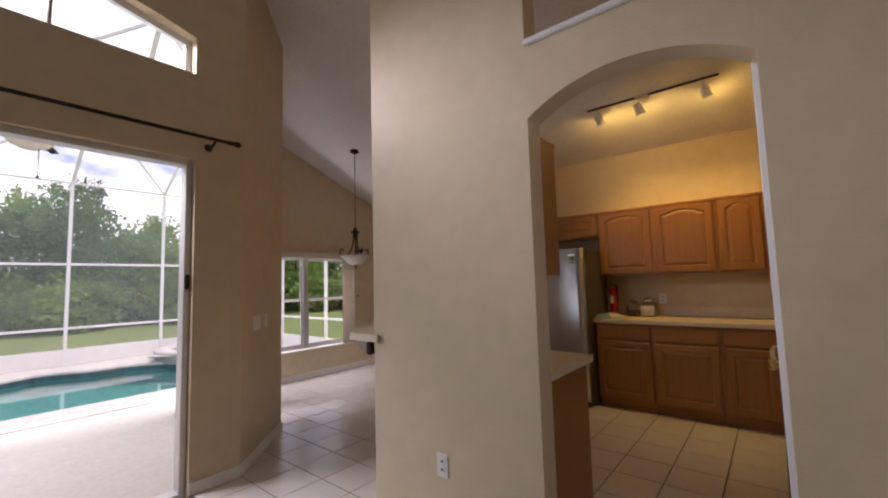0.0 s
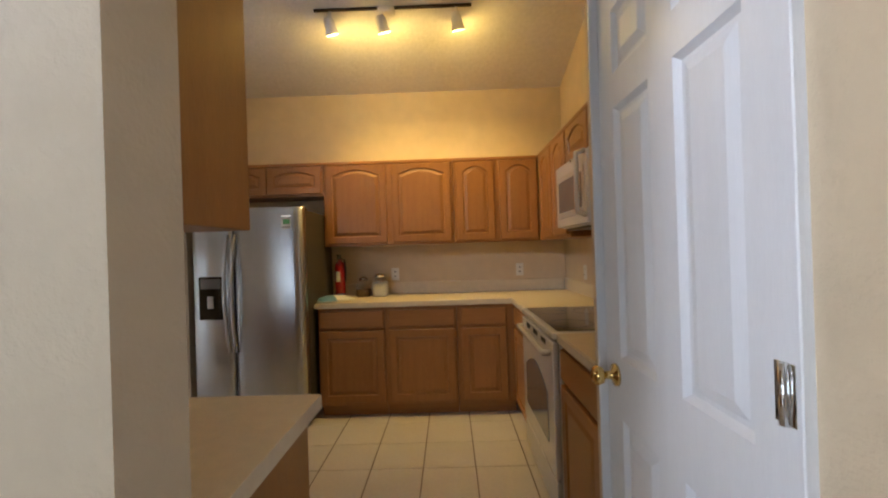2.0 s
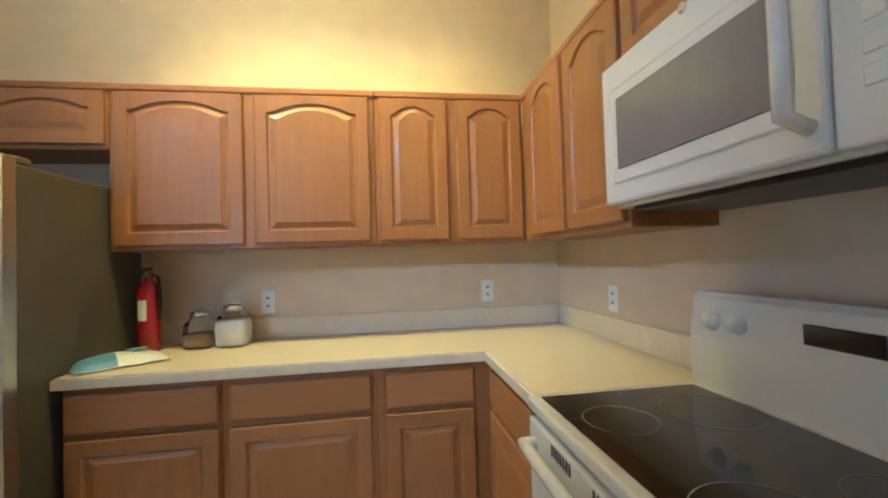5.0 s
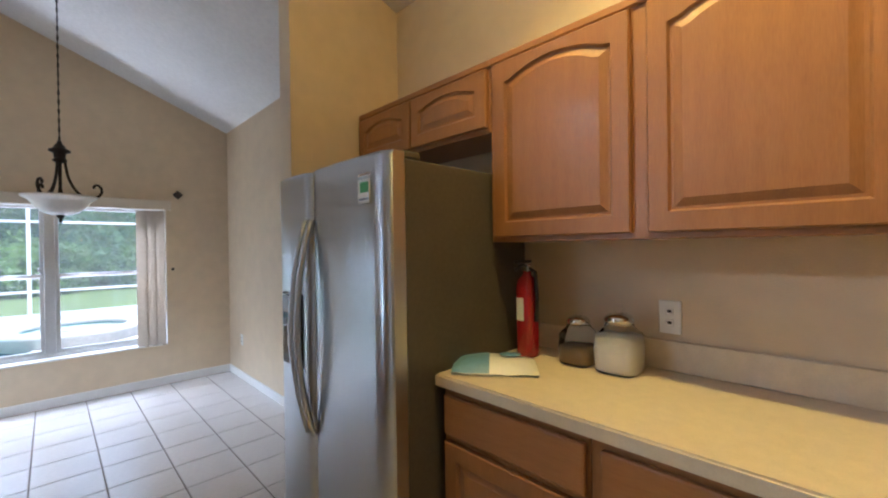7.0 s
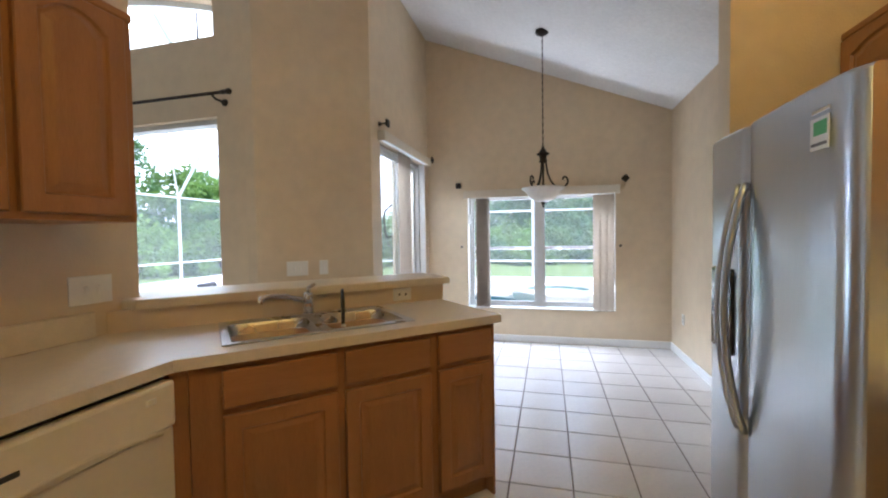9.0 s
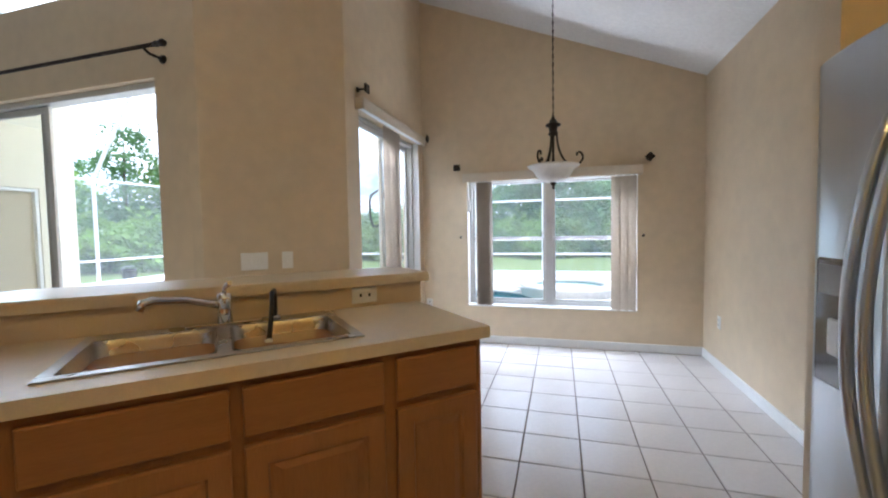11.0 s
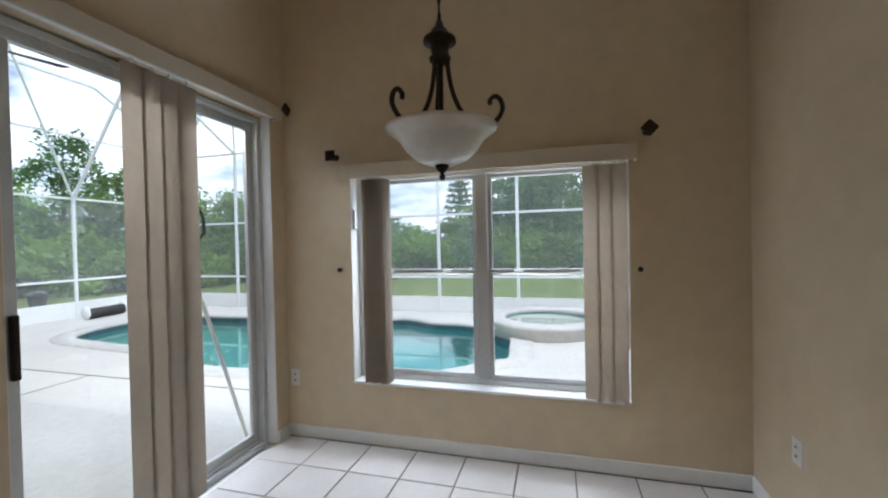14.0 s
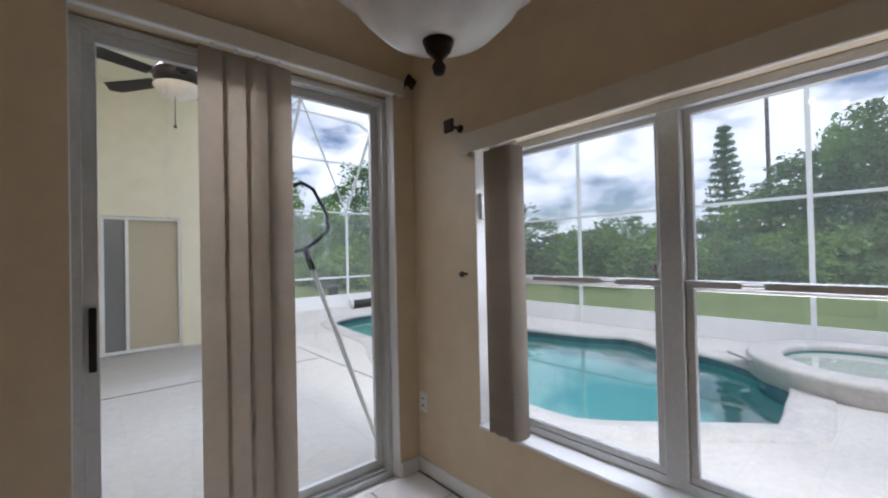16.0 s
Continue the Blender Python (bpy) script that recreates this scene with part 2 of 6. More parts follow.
def box(bm, x0, x1, y0, y1, z0, z1, bev=0.0, m=None, seg=1):
    """A box with rounded edges, added to bm."""
    r = bmesh.ops.create_cube(bm, size=1.0)
    vs = r["verts"]
    c = Matrix.Translation(((x0 + x1) / 2, (y0 + y1) / 2, (z0 + z1) / 2)) @ Matrix.Diagonal((abs(x1 - x0), abs(y1 - y0), abs(z1 - z0), 1))
    bmesh.ops.transform(bm, matrix=c, verts=vs)
    if bev:
        es = list({e for v in vs for e in v.link_edges})
        r = bmesh.ops.bevel(bm, geom=es, offset=bev, segments=seg, affect="EDGES", profile=0.5)
        vs = list({v for f in r["faces"] for v in f.verts} | {v for v in vs if v.is_valid})
    if m is not None:
        bmesh.ops.transform(bm, matrix=m, verts=[v for v in vs if v.is_valid])
    return bm


def B(*a, **k):
    return box(bmesh.new(), *a, **k)


def lathe(profile, seg=24, m=None, bm=None):
    """A turned shape from (radius, height) pairs, about z."""
    bm = bm or bmesh.new()
    rings = []
    for r, z in profile:
        if r < 1e-5:
            rings.append([bm.verts.new((0, 0, z))])
        else:
            rings.append([bm.verts.new((r * math.cos(2 * math.pi * i / seg), r * math.sin(2 * math.pi * i / seg), z)) for i in range(seg)])
    for a, b in zip(rings, rings[1:]):
        for i in range(seg):
            j = (i + 1) % seg
            if len(a) == 1 and len(b) > 1:
                bm.faces.new((a[0], b[j], b[i]))
            elif len(b) == 1 and len(a) > 1:
                bm.faces.new((a[i], a[j], b[0]))
            elif len(a) > 1:
                bm.faces.new((a[i], a[j], b[j], b[i]))
    bmesh.ops.recalc_face_normals(bm, faces=bm.faces)
    if m is not None:
        bmesh.ops.transform(bm, matrix=m, verts=[v for r in rings for v in r])
    for f in bm.faces:
        f.smooth = True
    return bm


def tube(points, r, seg=8, bm=None, taper=None):
    """A round bar along points."""
    bm = bm or bmesh.new()
    pts = [Vector(p) for p in points]
    rings = []
    up = None
    for i, p in enumerate(pts):
        d = (pts[min(i + 1, len(pts) - 1)] - pts[max(i - 1, 0)]).normalized()
        if up is None:
            up = Vector((0, 0, 1)) if abs(d.z) < 0.9 else Vector((1, 0, 0))
        a = d.cross(up).normalized()
        up = a.cross(d).normalized()
        rr = r if taper is None else r + (taper - r) * i / (len(pts) - 1)
        rings.append([bm.verts.new(p + rr * (math.cos(2 * math.pi * k / seg) * a + math.sin(2 * math.pi * k / seg) * up)) for k in range(seg)])
    for a, b in zip(rings, rings[1:]):
        for k in range(seg):
            f = bm.faces.new((a[k], a[(k + 1) % seg], b[(k + 1) % seg], b[k]))
            f.smooth = True
    bm.faces.new(rings[0][::-1])
    bm.faces.new(rings[-1])
    return bm


def prism(poly, z0, z1, bm=None):
    """An upright prism over a plan polygon; z1 may be a function of x, y."""
    bm = bm or bmesh.new()
    top = z1 if callable(z1) else (lambda x, y: z1)
    lo = [bm.verts.new((x, y, z0)) for x, y in poly]
    hi = [bm.verts.new((x, y, top(x, y))) for x, y in poly]
    n = len(poly)
    bm.faces.new(lo[::-1])
    bm.faces.new(hi)
    for i in range(n):
        j = (i + 1) % n
        bm.faces.new((lo[i], lo[j], hi[j], hi[i]))
    bmesh.ops.recalc_face_normals(bm, faces=bm.faces)
    return bm


WORLD_OF = {}


def thing(name, x, y, z, label="", category="", group="", kind=""):
    """An Empty at the base of a thing, to parent its parts."""
    ob = new(name)
    ob.empty_display_size = 0.1
    ob.matrix_basis = Matrix.Translation((x, y, z))
    WORLD_OF[ob] = ob.matrix_basis.copy()
    return tagged(ob, label, category, group, kind)


def part(name, bm, material, parent=None, label="", m=None, smooth=False):
    """Links bm, given in world coordinates (or in those of m), as one mesh, under parent where there is one."""
    if m is not None:
        bmesh.ops.transform(bm, matrix=m, verts=bm.verts)
    me = bpy.data.meshes.new(name)
    ob = new(name, me)
    if parent is not None:
        ob.parent = parent
        pm = WORLD_OF[parent]
    else:
        pm = Matrix()
    co = [v.co for v in bm.verts]
    c = Vector((sum(v.x for v in co), sum(v.y for v in co), sum(v.z for v in co))) / max(1, len(co))
    if parent is None:
        c.z = min(v.z for v in co)
    bmesh.ops.transform(bm, matrix=Matrix.Translation(-c), verts=bm.verts)
    if smooth:
        for f in bm.faces:
            f.smooth = True
    bm.to_mesh(me)
    bm.free()
    me.materials.append(material)
    WORLD_OF[ob] = Matrix.Translation(c)
    ob.matrix_basis = pm.inverted() @ WORLD_OF[ob]
    if label:
        ob["label"] = label
    return ob


def solo(name, bm, material, label, category, group="", kind="", m=None, smooth=False):
    return tagged(part(name, bm, material, None, "", m, smooth), label, category, group, kind)


def struct(name, bm, material, label, category):
    return solo(name, bm, material, label, category, kind="structure")


# ---- structure ----
KN, NN = 5.875, 5.76          # north walls: kitchen, nook
AW0, AW1 = 2.515, 2.635        # arch wall
KE = 1.40                     # kitchen east wall
NW = -4.645                   # nook west wall
NS = 2.945                     # nook south wall
LW = -2.29                    # living room west wall


def roof(x, y):
    """Height of the vaulted ceiling."""
    u = min(1.0, max(0.0, (x + 2.75) / 1.0))
    z_n = 2.615 + 0.185 * u
    z = z_n + (3.80 - z_n) * (5.85 - y) / (5.85 - 2.9)
    return z if y > 0.6 else z_n + (3.80 - z_n) * (5.85 - 0.6) / 2.95 - (0.6 - y) * 0.33


def wall_grid(name, along, a0, a1, b0, b1, openings, label, material=WALL, top=None, z0=-0.12):
    """A wall along 'x' or 'y' from a0 to a1, b0 to b1 thick, up to the vault, with openings (a, a, z, z) cut through it."""
    bm = bmesh.new()
    cuts = sorted({a0, a1, *[c for o in openings for c in o[:2]]})

    def piece(s, e, lo, hi):
        poly = [(s, b0), (e, b0), (e, b1), (s, b1)] if along == "x" else [(b0, s), (b1, s), (b1, e), (b0, e)]
        prism(poly, lo, hi, bm)
    full = top if top is not None else (lambda x, y: roof(x, y) + 0.02)
    for s, e in zip(cuts, cuts[1:]):
        n = max(1, int((e - s) / 0.8))
        for i in range(n):
            p, q = s + (e - s) * i / n, s + (e - s) * (i + 1) / n
            zs = z0
            for o in sorted([o for o in openings if o[0] < (p + q) / 2 < o[1]], key=lambda o: o[2]):
                if o[2] > zs + 0.001:
                    piece(p, q, zs, o[2])
                zs = o[3]
            if zs < 50:
                piece(p, q, zs, full)
    bmesh.ops.remove_doubles(bm, verts=bm.verts, dist=0.0005)
    return struct(name, bm, material, label, "wall")


WIN = (3.454, 5.178, 0.40, 1.80)       # nook window: y, y, z, z
NSL = (-4.51, -3.13, -0.12, 2.20)      # nook slider: x, x, z, z
LSL = (-1.6, 1.95, -0.12, 2.255)       # living slider: y, y, z, z

wall_grid("wall_north", "x", -1.70, 1.55, KN, KN + 0.2, [], "tan painted kitchen wall behind oak cabinets")
wall_grid("wall_nook_north", "x", NW - 0.2, -1.825, NN, NN + 0.315, [], "tan painted breakfast nook wall with white baseboard")
wall_grid("wall_east", "y", 3.445, KN, KE, KE + 0.15, [], "tan painted kitchen wall behind white stove")
wall_grid("wall_west", "y", NS - 0.2, NN, NW - 0.2, NW, [WIN], "tan painted nook wall with a wide window")
wall_grid("wall_nook_south", "x", NW, -2.93, NS - 0.2, NS, [NSL], "tan painted nook wall with a sliding glass door")
wall_grid("wall_living_west", "y", -4.0, 2.20, LW - 0.2, LW, [LSL, (-1.6, 1.94, 2.875, 99)], "tan painted living room wall with wide sliding door")
struct("wall_pier", prism([(LW, 2.20), (LW, 2.28), (-2.93, NS), (-2.93, NS - 0.2), (LW - 0.2, 2.20)], -0.12, lambda x, y: roof(x, y) + 0.02), WALL, "tan painted slanted pier between two sliding doors", "wall")
struct("wall_stub", prism([(-1.825, 5.20), (-1.70, 5.20), (-1.70, KN), (-1.825, KN)], -0.12, lambda x, y: roof(x, y) + 0.02), WALL, "tan painted wall end beside the refrigerator", "wall")
# masonry over the living room slider, with a shallow arched transom
TR0, TR1 = -1.6, 1.94


def transom_top(y):
    u = (y - TR0) / (TR1 - TR0) * 2 - 1
    return 3.14 + 0.26 * (1 - u * u)


bm = bmesh.new()
for i in range(24):
    y0, y1 = TR0 + (TR1 - TR0) * i / 24, TR0 + (TR1 - TR0) * (i + 1) / 24
    v = [bm.verts.new((x, y, z)) for x in (LW - 0.2, LW) for y, z in ((y0, transom_top(y0)), (y1, transom_top(y1)), (y1, roof(LW, y1) + 0.02), (y0, roof(LW, y0) + 0.02))]
    for f in ((0, 1, 2, 3), (7, 6, 5, 4), (0, 4, 5, 1), (3, 2, 6, 7)):
        bm.faces.new([v[k] for k in f])
bmesh.ops.recalc_face_normals(bm, faces=bm.faces)
struct("wall_over_transom", bm, WALL, "tan painted wall above an arched transom window", "wall")

# arch wall between living room and kitchen: segmental arch and an open niche above it
AX0, AX1, SPR, RISE = -0.024, 0.797, 2.075, 0.125
ARC_R = ((AX1 - AX0) ** 2 / 4 + RISE ** 2) / (2 * RISE)


def arch_z(x):
    c = (AX0 + AX1) / 2
    return SPR + RISE - ARC_R + math.sqrt(ARC_R ** 2 - (x - c) ** 2)


wall_grid("wall_arch_west", "x", -1.085, AX0, AW0, AW1, [], "tan painted wall beside a kitchen archway")
wall_grid("wall_arch_east", "x", AX1, 6.0, AW0, AW1, [], "tan painted wall beside a kitchen archway")
bm = bmesh.new()
N = 20
for i in range(N):
    x0, x1 = AX0 + (AX1 - AX0) * i / N, AX0 + (AX1 - AX0) * (i + 1) / N
    v = [bm.verts.new((x, y, z)) for y in (AW0, AW1) for x, z in ((x0, arch_z(x0)), (x1, arch_z(x1)), (x1, 2.415), (x0, 2.415))]
    for f in ((0, 1, 2, 3), (7, 6, 5, 4), (0, 4, 5, 1), (3, 2, 6, 7)):
        bm.faces.new([v[k] for k in f])
bmesh.ops.remove_doubles(bm, verts=bm.verts, dist=0.0005)
bmesh.ops.recalc_face_normals(bm, faces=bm.faces)
struct("wall_arch_head", bm, WALL, "tan painted wall over a low curved archway", "wall")
struct("niche_sill", B(AX0, AX1, AW0 - 0.02, AW1 + 0.02, 2.416, 2.442, 0.006), TRIM, "cream painted sill of a wall opening", "sill")

# pantry closet
wall_grid("wall_pantry", "y", AW1, 3.445, AX1, AX1 + 0.1, [(2.645, 3.375, -0.12, 2.12)], "tan painted closet wall with a white door")
wall_grid("wall_pantry_north", "x", AX1 + 0.1, KE + 0.15, 3.345, 3.445, [], "tan painted closet wall beside the counter")
wall_grid("wall_pantry_east", "y", AW1, 3.345, KE, KE + 0.15, [], "closet back wall")
# plain walls that close the living room
wall_grid("wall_living_east", "y", -4.0, AW0, 5.85, 6.0, [], "plain tan living room wall")
wall_grid("wall_living_south", "x", LW - 0.2, 6.0, -4.2, -4.0, [], "plain tan living room wall")

# vaulted ceiling, one sheet with thickness
bm = bmesh.new()
xs = [NW - 0.2, -4.0, -3.2, -2.75, -2.25, -1.75, -0.5, 1.0, 3.0, 6.0]
ys = [6.08, 5.0, 4.0, 2.72, 1.5, 0.6, -1.5, -4.2]
for dz in (0, 0.15):
    g = [[bm.verts.new((x, y, roof(x, y) + dz)) for y in ys] for x in xs]
    for i in range(len(xs) - 1):
        for j in range(len(ys) - 1):
            if ys[j + 1] < 2.7 and xs[i] < -2.6 and not (j == 3 and xs[i] > -3.3):
                continue
            bm.faces.new((g[i][j], g[i + 1][j], g[i + 1][j + 1], g[i][j + 1]))
struct("ceiling", bm, CEIL, "white textured vaulted ceiling", "ceiling")

# floors
struct("floor", prism([(NW, NS), (-2.93, NS), (LW, 2.28), (LW, 2.20), (LW, 1.885), (KE, 1.885), (KE, KN), (-1.70, KN), (-1.82, NN), (NW, NN)], -0.12, -0.006), GROUT, "grout bed of a cream tiled floor", "floor")
struct("floor_living", B(LW, 5.85, -4.0, 1.885, -0.12, 0.004), CARPET, "beige living room carpet", "carpet")


# ---- joinery ----
def panel_door(w, h, arch=0.0, t=0.02, rail=0.055):
    """A raised-panel door, lower left corner at the origin, front at y = -t, with an arched panel top where arch > 0."""
    K = 13
    bm = bmesh.new()

    def ring(x0, x1, z0, z1, rise, y):
        pts = [(x0, z0), (x1, z0), (x1, z1)]
        for i in range(1, K):
            u = 1 - i / K
            pts.append((x0 + (x1 - x0) * u, z1 + rise * max(0.0, math.sin(math.pi * min(1, max(0, (u - 0.06) / 0.88)))) ** 0.7))
        pts.append((x0, z1))
        return [bm.verts.new((x, y, z)) for x, z in pts]
    top = h - (rail if arch == 0 else 0.038) - arch
    b = 0.004
    rings = [ring(0, w, 0, h, 0, 0), ring(0, w, 0, h, 0, -t + b), ring(b, w - b, b, h - b, 0, -t),
             ring(rail, w - rail, rail, top, arch, -t), ring(rail + 0.006, w - rail - 0.006, rail + 0.006, top - 0.005, arch, -t + 0.009),
             ring(rail + 0.014, w - rail - 0.014, rail + 0.014, top - 0.012, arch, -t + 0.009),
             ring(rail + 0.038, w - rail - 0.038, rail + 0.038, top - 0.03, arch, -t + 0.001)]
    for a, c in zip(rings, rings[1:]):
        for i in range(len(a)):
            j = (i + 1) % len(a)
            bm.faces.new((a[i], a[j], c[j], c[i]))
    bm.faces.new(rings[0][::-1])
    bm.faces.new(rings[-1])
    bmesh.ops.recalc_face_normals(bm, faces=bm.faces)
    return bm


def drawer_front(w, h, t=0.02):
    return B(0, w, -t, 0, 0, h, 0.006, seg=2)


def base_cabinet(m, w, d, fronts, label, ends=True, group="oak base cabinets"):
    """m: front lower left corner at the floor. fronts: (x, x) of each door with a drawer over it."""
    o = m.translation
    c = thing("base_cabinet", o.x, o.y, 0.0, label, "cabinet", group)
    bm = B(0, w, 0.0, d, 0.10, 0.873, 0.002)
    part("body", bm, OAK, c, m=m)
    part("toe_kick", B(0.0, w, 0.06, d - 0.02, 0.0, 0.0995), OAKH, c, "dark recessed toe kick", m=m)
    for x0, x1 in fronts:
        part("drawer", drawer_front(x1 - x0, 0.135), OAKH, c, m=m @ Matrix.Translation((x0, -0.001, 0.715)))
        part("door", panel_door(x1 - x0, 0.565), OAK, c, m=m @ Matrix.Translation((x0, -0.001, 0.125)))
    return c


def upper_cabinet(m, w, d, z0, z1, doors, label, arch=0.045, group="oak wall cabinets"):
    o = m.translation
    c = thing("wall_cabinet", o.x, o.y, z0, label, "cabinet", group)
    part("body", B(0, w, 0, d, z0, z1, 0.002), OAK, c, m=m)
    part("cornice", B(-0.002, w + 0.002, -0.012, 0.02, z1 - 0.028, z1 + 0.002, 0.005), OAKH, c, m=m)
    for x0, x1 in doors:
        part("door", panel_door(x1 - x0, z1 - z0 - 0.055, arch), OAK, c, m=m @ Matrix.Translation((x0, -0.001, z0 + 0.02)))
    return c


def worktop(name, poly, label, z0=0.875, z1=0.915):
    bm = prism(poly, z0, z1)
    es = [e for e in bm.edges if all(v.co.z > z1 - 0.001 for v in e.verts)]
    bmesh.ops.bevel(bm, geom=es, offset=0.006, segments=2, affect="EDGES")
    return solo(name, bm, LAM, label, "countertop")


def outlet(m, label="white plastic wall outlet plate", name="wall_outlet", kind2="outlet", n=1):
    """A cover plate on a wall; m: its middle, local -y out of the wall."""
    o = m.translation
    c = thing(name, o.x, o.y, o.z, label, kind2, "wall plates")
    w = 0.036 + 0.023 * (n - 1) * 2
    part("plate", B(-w, w, -0.006, 0.0, -0.058, 0.058, 0.003), PAPER, c, m=m)
    for k in range(n):
        x = (k - (n - 1) / 2) * 0.046
        if kind2 == "outlet":
            for z in (0.02, -0.02):
                part("socket", B(x - 0.013, x + 0.013, -0.009, -0.006, z - 0.013, z + 0.013, 0.003), TRIM, c, m=m)
                part("slot", B(x - 0.007, x + 0.007, -0.0095, -0.0089, z - 0.004, z + 0.006), BLACKP, c, "dark outlet slots", m=m)
        else:
            part("toggle", B(x - 0.008, x + 0.008, -0.013, -0.006, -0.016, 0.016, 0.003), TRIM, c, m=m)
    return c


# ---- kitchen ----
FY = 5.31
base_cabinet(rz(0, -0.735, FY), 0.53, 0.55, [(0.013, 0.522)], "honey oak base cabinet with drawer beside the refrigerator")
base_cabinet(rz(0, -0.203, FY), 0.57, 0.55, [(0.031, 0.55)], "honey oak base cabinet with drawer and raised panel")
base_cabinet(rz(0, 0.369, FY), 0.46, 0.55, [(0.034, 0.388)], "narrow honey oak base cabinet in the corner")
base_cabinet(rz(-90, 0.83, 5.30), 0.555, 0.55, [(0.05, 0.52)], "honey oak base cabinet between corner and stove")
base_cabinet(rz(-90, 0.83, 3.955), 0.505, 0.55, [(0.02, 0.485)], "honey oak base cabinet between stove and closet")
worktop("countertop", [(-0.757, 5.285), (0.805, 5.285), (0.805, 4.742), (KE, 4.742), (KE, KN), (-0.757, KN)], "cream laminate corner countertop on oak cabinets")
worktop("countertop", [(0.805, 3.447), (KE, 3.447), (KE, 3.958), (0.805, 3.958)], "short cream laminate countertop beside the stove")
for nm, b in (("backsplash_north", (-0.757, KE - 0.02, KN - 0.02, KN, 0.916, 1.02)), ("backsplash_east", (KE - 0.02, KE, 4.742, KN - 0.021, 0.916, 1.02)), ("backsplash_stub", (KE - 0.02, KE, 3.447, 3.958, 0.916, 1.02))):
    solo("backsplash", B(*b, 0.003), LAM, "low cream laminate backsplash strip against the wall", "backsplash")

UY = 5.605
upper_cabinet(rz(0, -1.697, UY), 0.942, KN - UY, 1.812, 2.10, [(0.012, 0.452), (0.464, 0.932)], "short honey oak wall cabinet over the refrigerator", 0.035)
upper_cabinet(rz(0, -0.752, UY), 1.13, KN - UY, 1.37, 2.10, [(0.023, 0.547), (0.596, 1.106)], "honey oak wall cabinet with two arched doors")
upper_cabinet(rz(0, 0.381, UY), 0.73, KN - UY, 1.37, 2.10, [(0.021, 0.345), (0.393, 0.715)], "honey oak corner wall cabinet with two narrow arched doors")
upper_cabinet(rz(-90, 1.115, 5.602), 0.862, KE - 1.115, 1.37, 2.10, [(0.11, 0.463), (0.495, 0.85)], "honey oak wall cabinet with arched doors beside the microwave")
upper_cabinet(rz(-90, 1.115, 4.738), 0.785, KE - 1.115, 1.812, 2.10, [(0.012, 0.418), (0.436, 0.772)], "short honey oak wall cabinet above the microwave", 0.04)
upper_cabinet(rz(180, -0.115, 3.0), 0.685, 0.363, 1.37, 2.10, [(0.015, 0.32), (0.345, 0.65)], "honey oak wall cabinet beside the archway")

# refrigerator
fr = thing("refrigerator", -1.185, 5.45, 0, "stainless side-by-side refrigerator with dark grey sides", "refrigerator")
part("body", B(-1.595, -0.766, 5.168, 5.855, 0.035, 1.65, 0.006), FRSIDE, fr, "dark grey textured cabinet")
part("kick_grille", B(-1.585, -0.788, 5.15, 5.17, 0.012, 0.075, 0.003), BLACKP, fr, "black kick grille")
for z in (0.0,):
    for x in (-1.55, -0.83):
        for y in (5.25, 5.8):
            part("foot", lathe([(0.0, 0.0), (0.02, 0.0), (0.02, 0.036), (0.0, 0.036)], 10, Matrix.Translation((x, y, 0))), BLACKP, fr)


def curved_door(x0, x1, z0, z1, y_out, y_in):
    """A refrigerator door, gently bowed outwards."""
    bm = bmesh.new()
    N = 14
    rows = []
    for i in range(N + 1):
        u = i / N
        x = x0 + (x1 - x0) * u
        edge = min(u, 1 - u) * (x1 - x0)
        y = y_out + 0.012 * (2 * u - 1) ** 2 + (0.02 * (1 - edge / 0.02) ** 2 if edge < 0.02 else 0)
        rows.append([bm.verts.new((x, y_in, z0)), bm.verts.new((x, y + 0.008, z0)), bm.verts.new((x, y, z0 + 0.01)), bm.verts.new((x, y, z1 - 0.01)), bm.verts.new((x, y + 0.008, z1)), bm.verts.new((x, y_in, z1))])
    for a, b in zip(rows, rows[1:]):
        for k in range(6):
            f = bm.faces.new((a[k], b[k], b[(k + 1) % 6], a[(k + 1) % 6]))
            f.smooth = k == 2
    bm.faces.new(rows[0])
    bm.faces.new(rows[-1][::-1])
    bmesh.ops.recalc_face_normals(bm, faces=bm.faces)
    return bm


d1 = part("freezer_door", curved_door(-1.60, -1.298, 0.08, 1.67, 5.085, 5.166), STEEL, fr, "brushed stainless door")
d2 = part("fridge_door", curved_door(-1.292, -0.762, 0.08, 1.67, 5.085, 5.166), STEEL, fr, "brushed stainless door")
for d, x, s in ((d1, -1.321, -1), (d2, -1.269, 1)):
    pts = [(x, 5.088 - 0.066 * math.sin(math.pi * i / 18) ** 0.8, 1.47 - 0.87 * i / 18) for i in range(19)]
    part("handle", tube(pts, 0.013, 10), STEEL, d, "long bowed steel handle")
dp = part("dispenser", B(-1.545, -1.36, 5.078, 5.10, 0.845, 1.165, 0.006), BLACKG, d1, "black ice and water dispenser")
part("dispenser_panel", B(-1.525, -1.38, 5.0735, 5.0779, 1.075, 1.15, 0.002), GREYGL, d1, "grey control panel")
part("dispenser_paddle", B(-1.475, -1.43, 5.068, 5.0779, 0.93, 1.02, 0.004), ALU, d1, "grey paddle")
part("energy_label", B(-0.915, -0.845, 5.0835, 5.0865, 1.505, 1.585, 0.0005), PAPER, d2, "white energy label")
part("energy_label_band", B(-0.90, -0.85, 5.0825, 5.0834, 1.54, 1.575), GREEN, d2, "green and white label print")
part("label_print", B(-0.91, -0.85, 5.0825, 5.0834, 1.514, 1.522), GREYGL, d2, "dark unreadable print line")
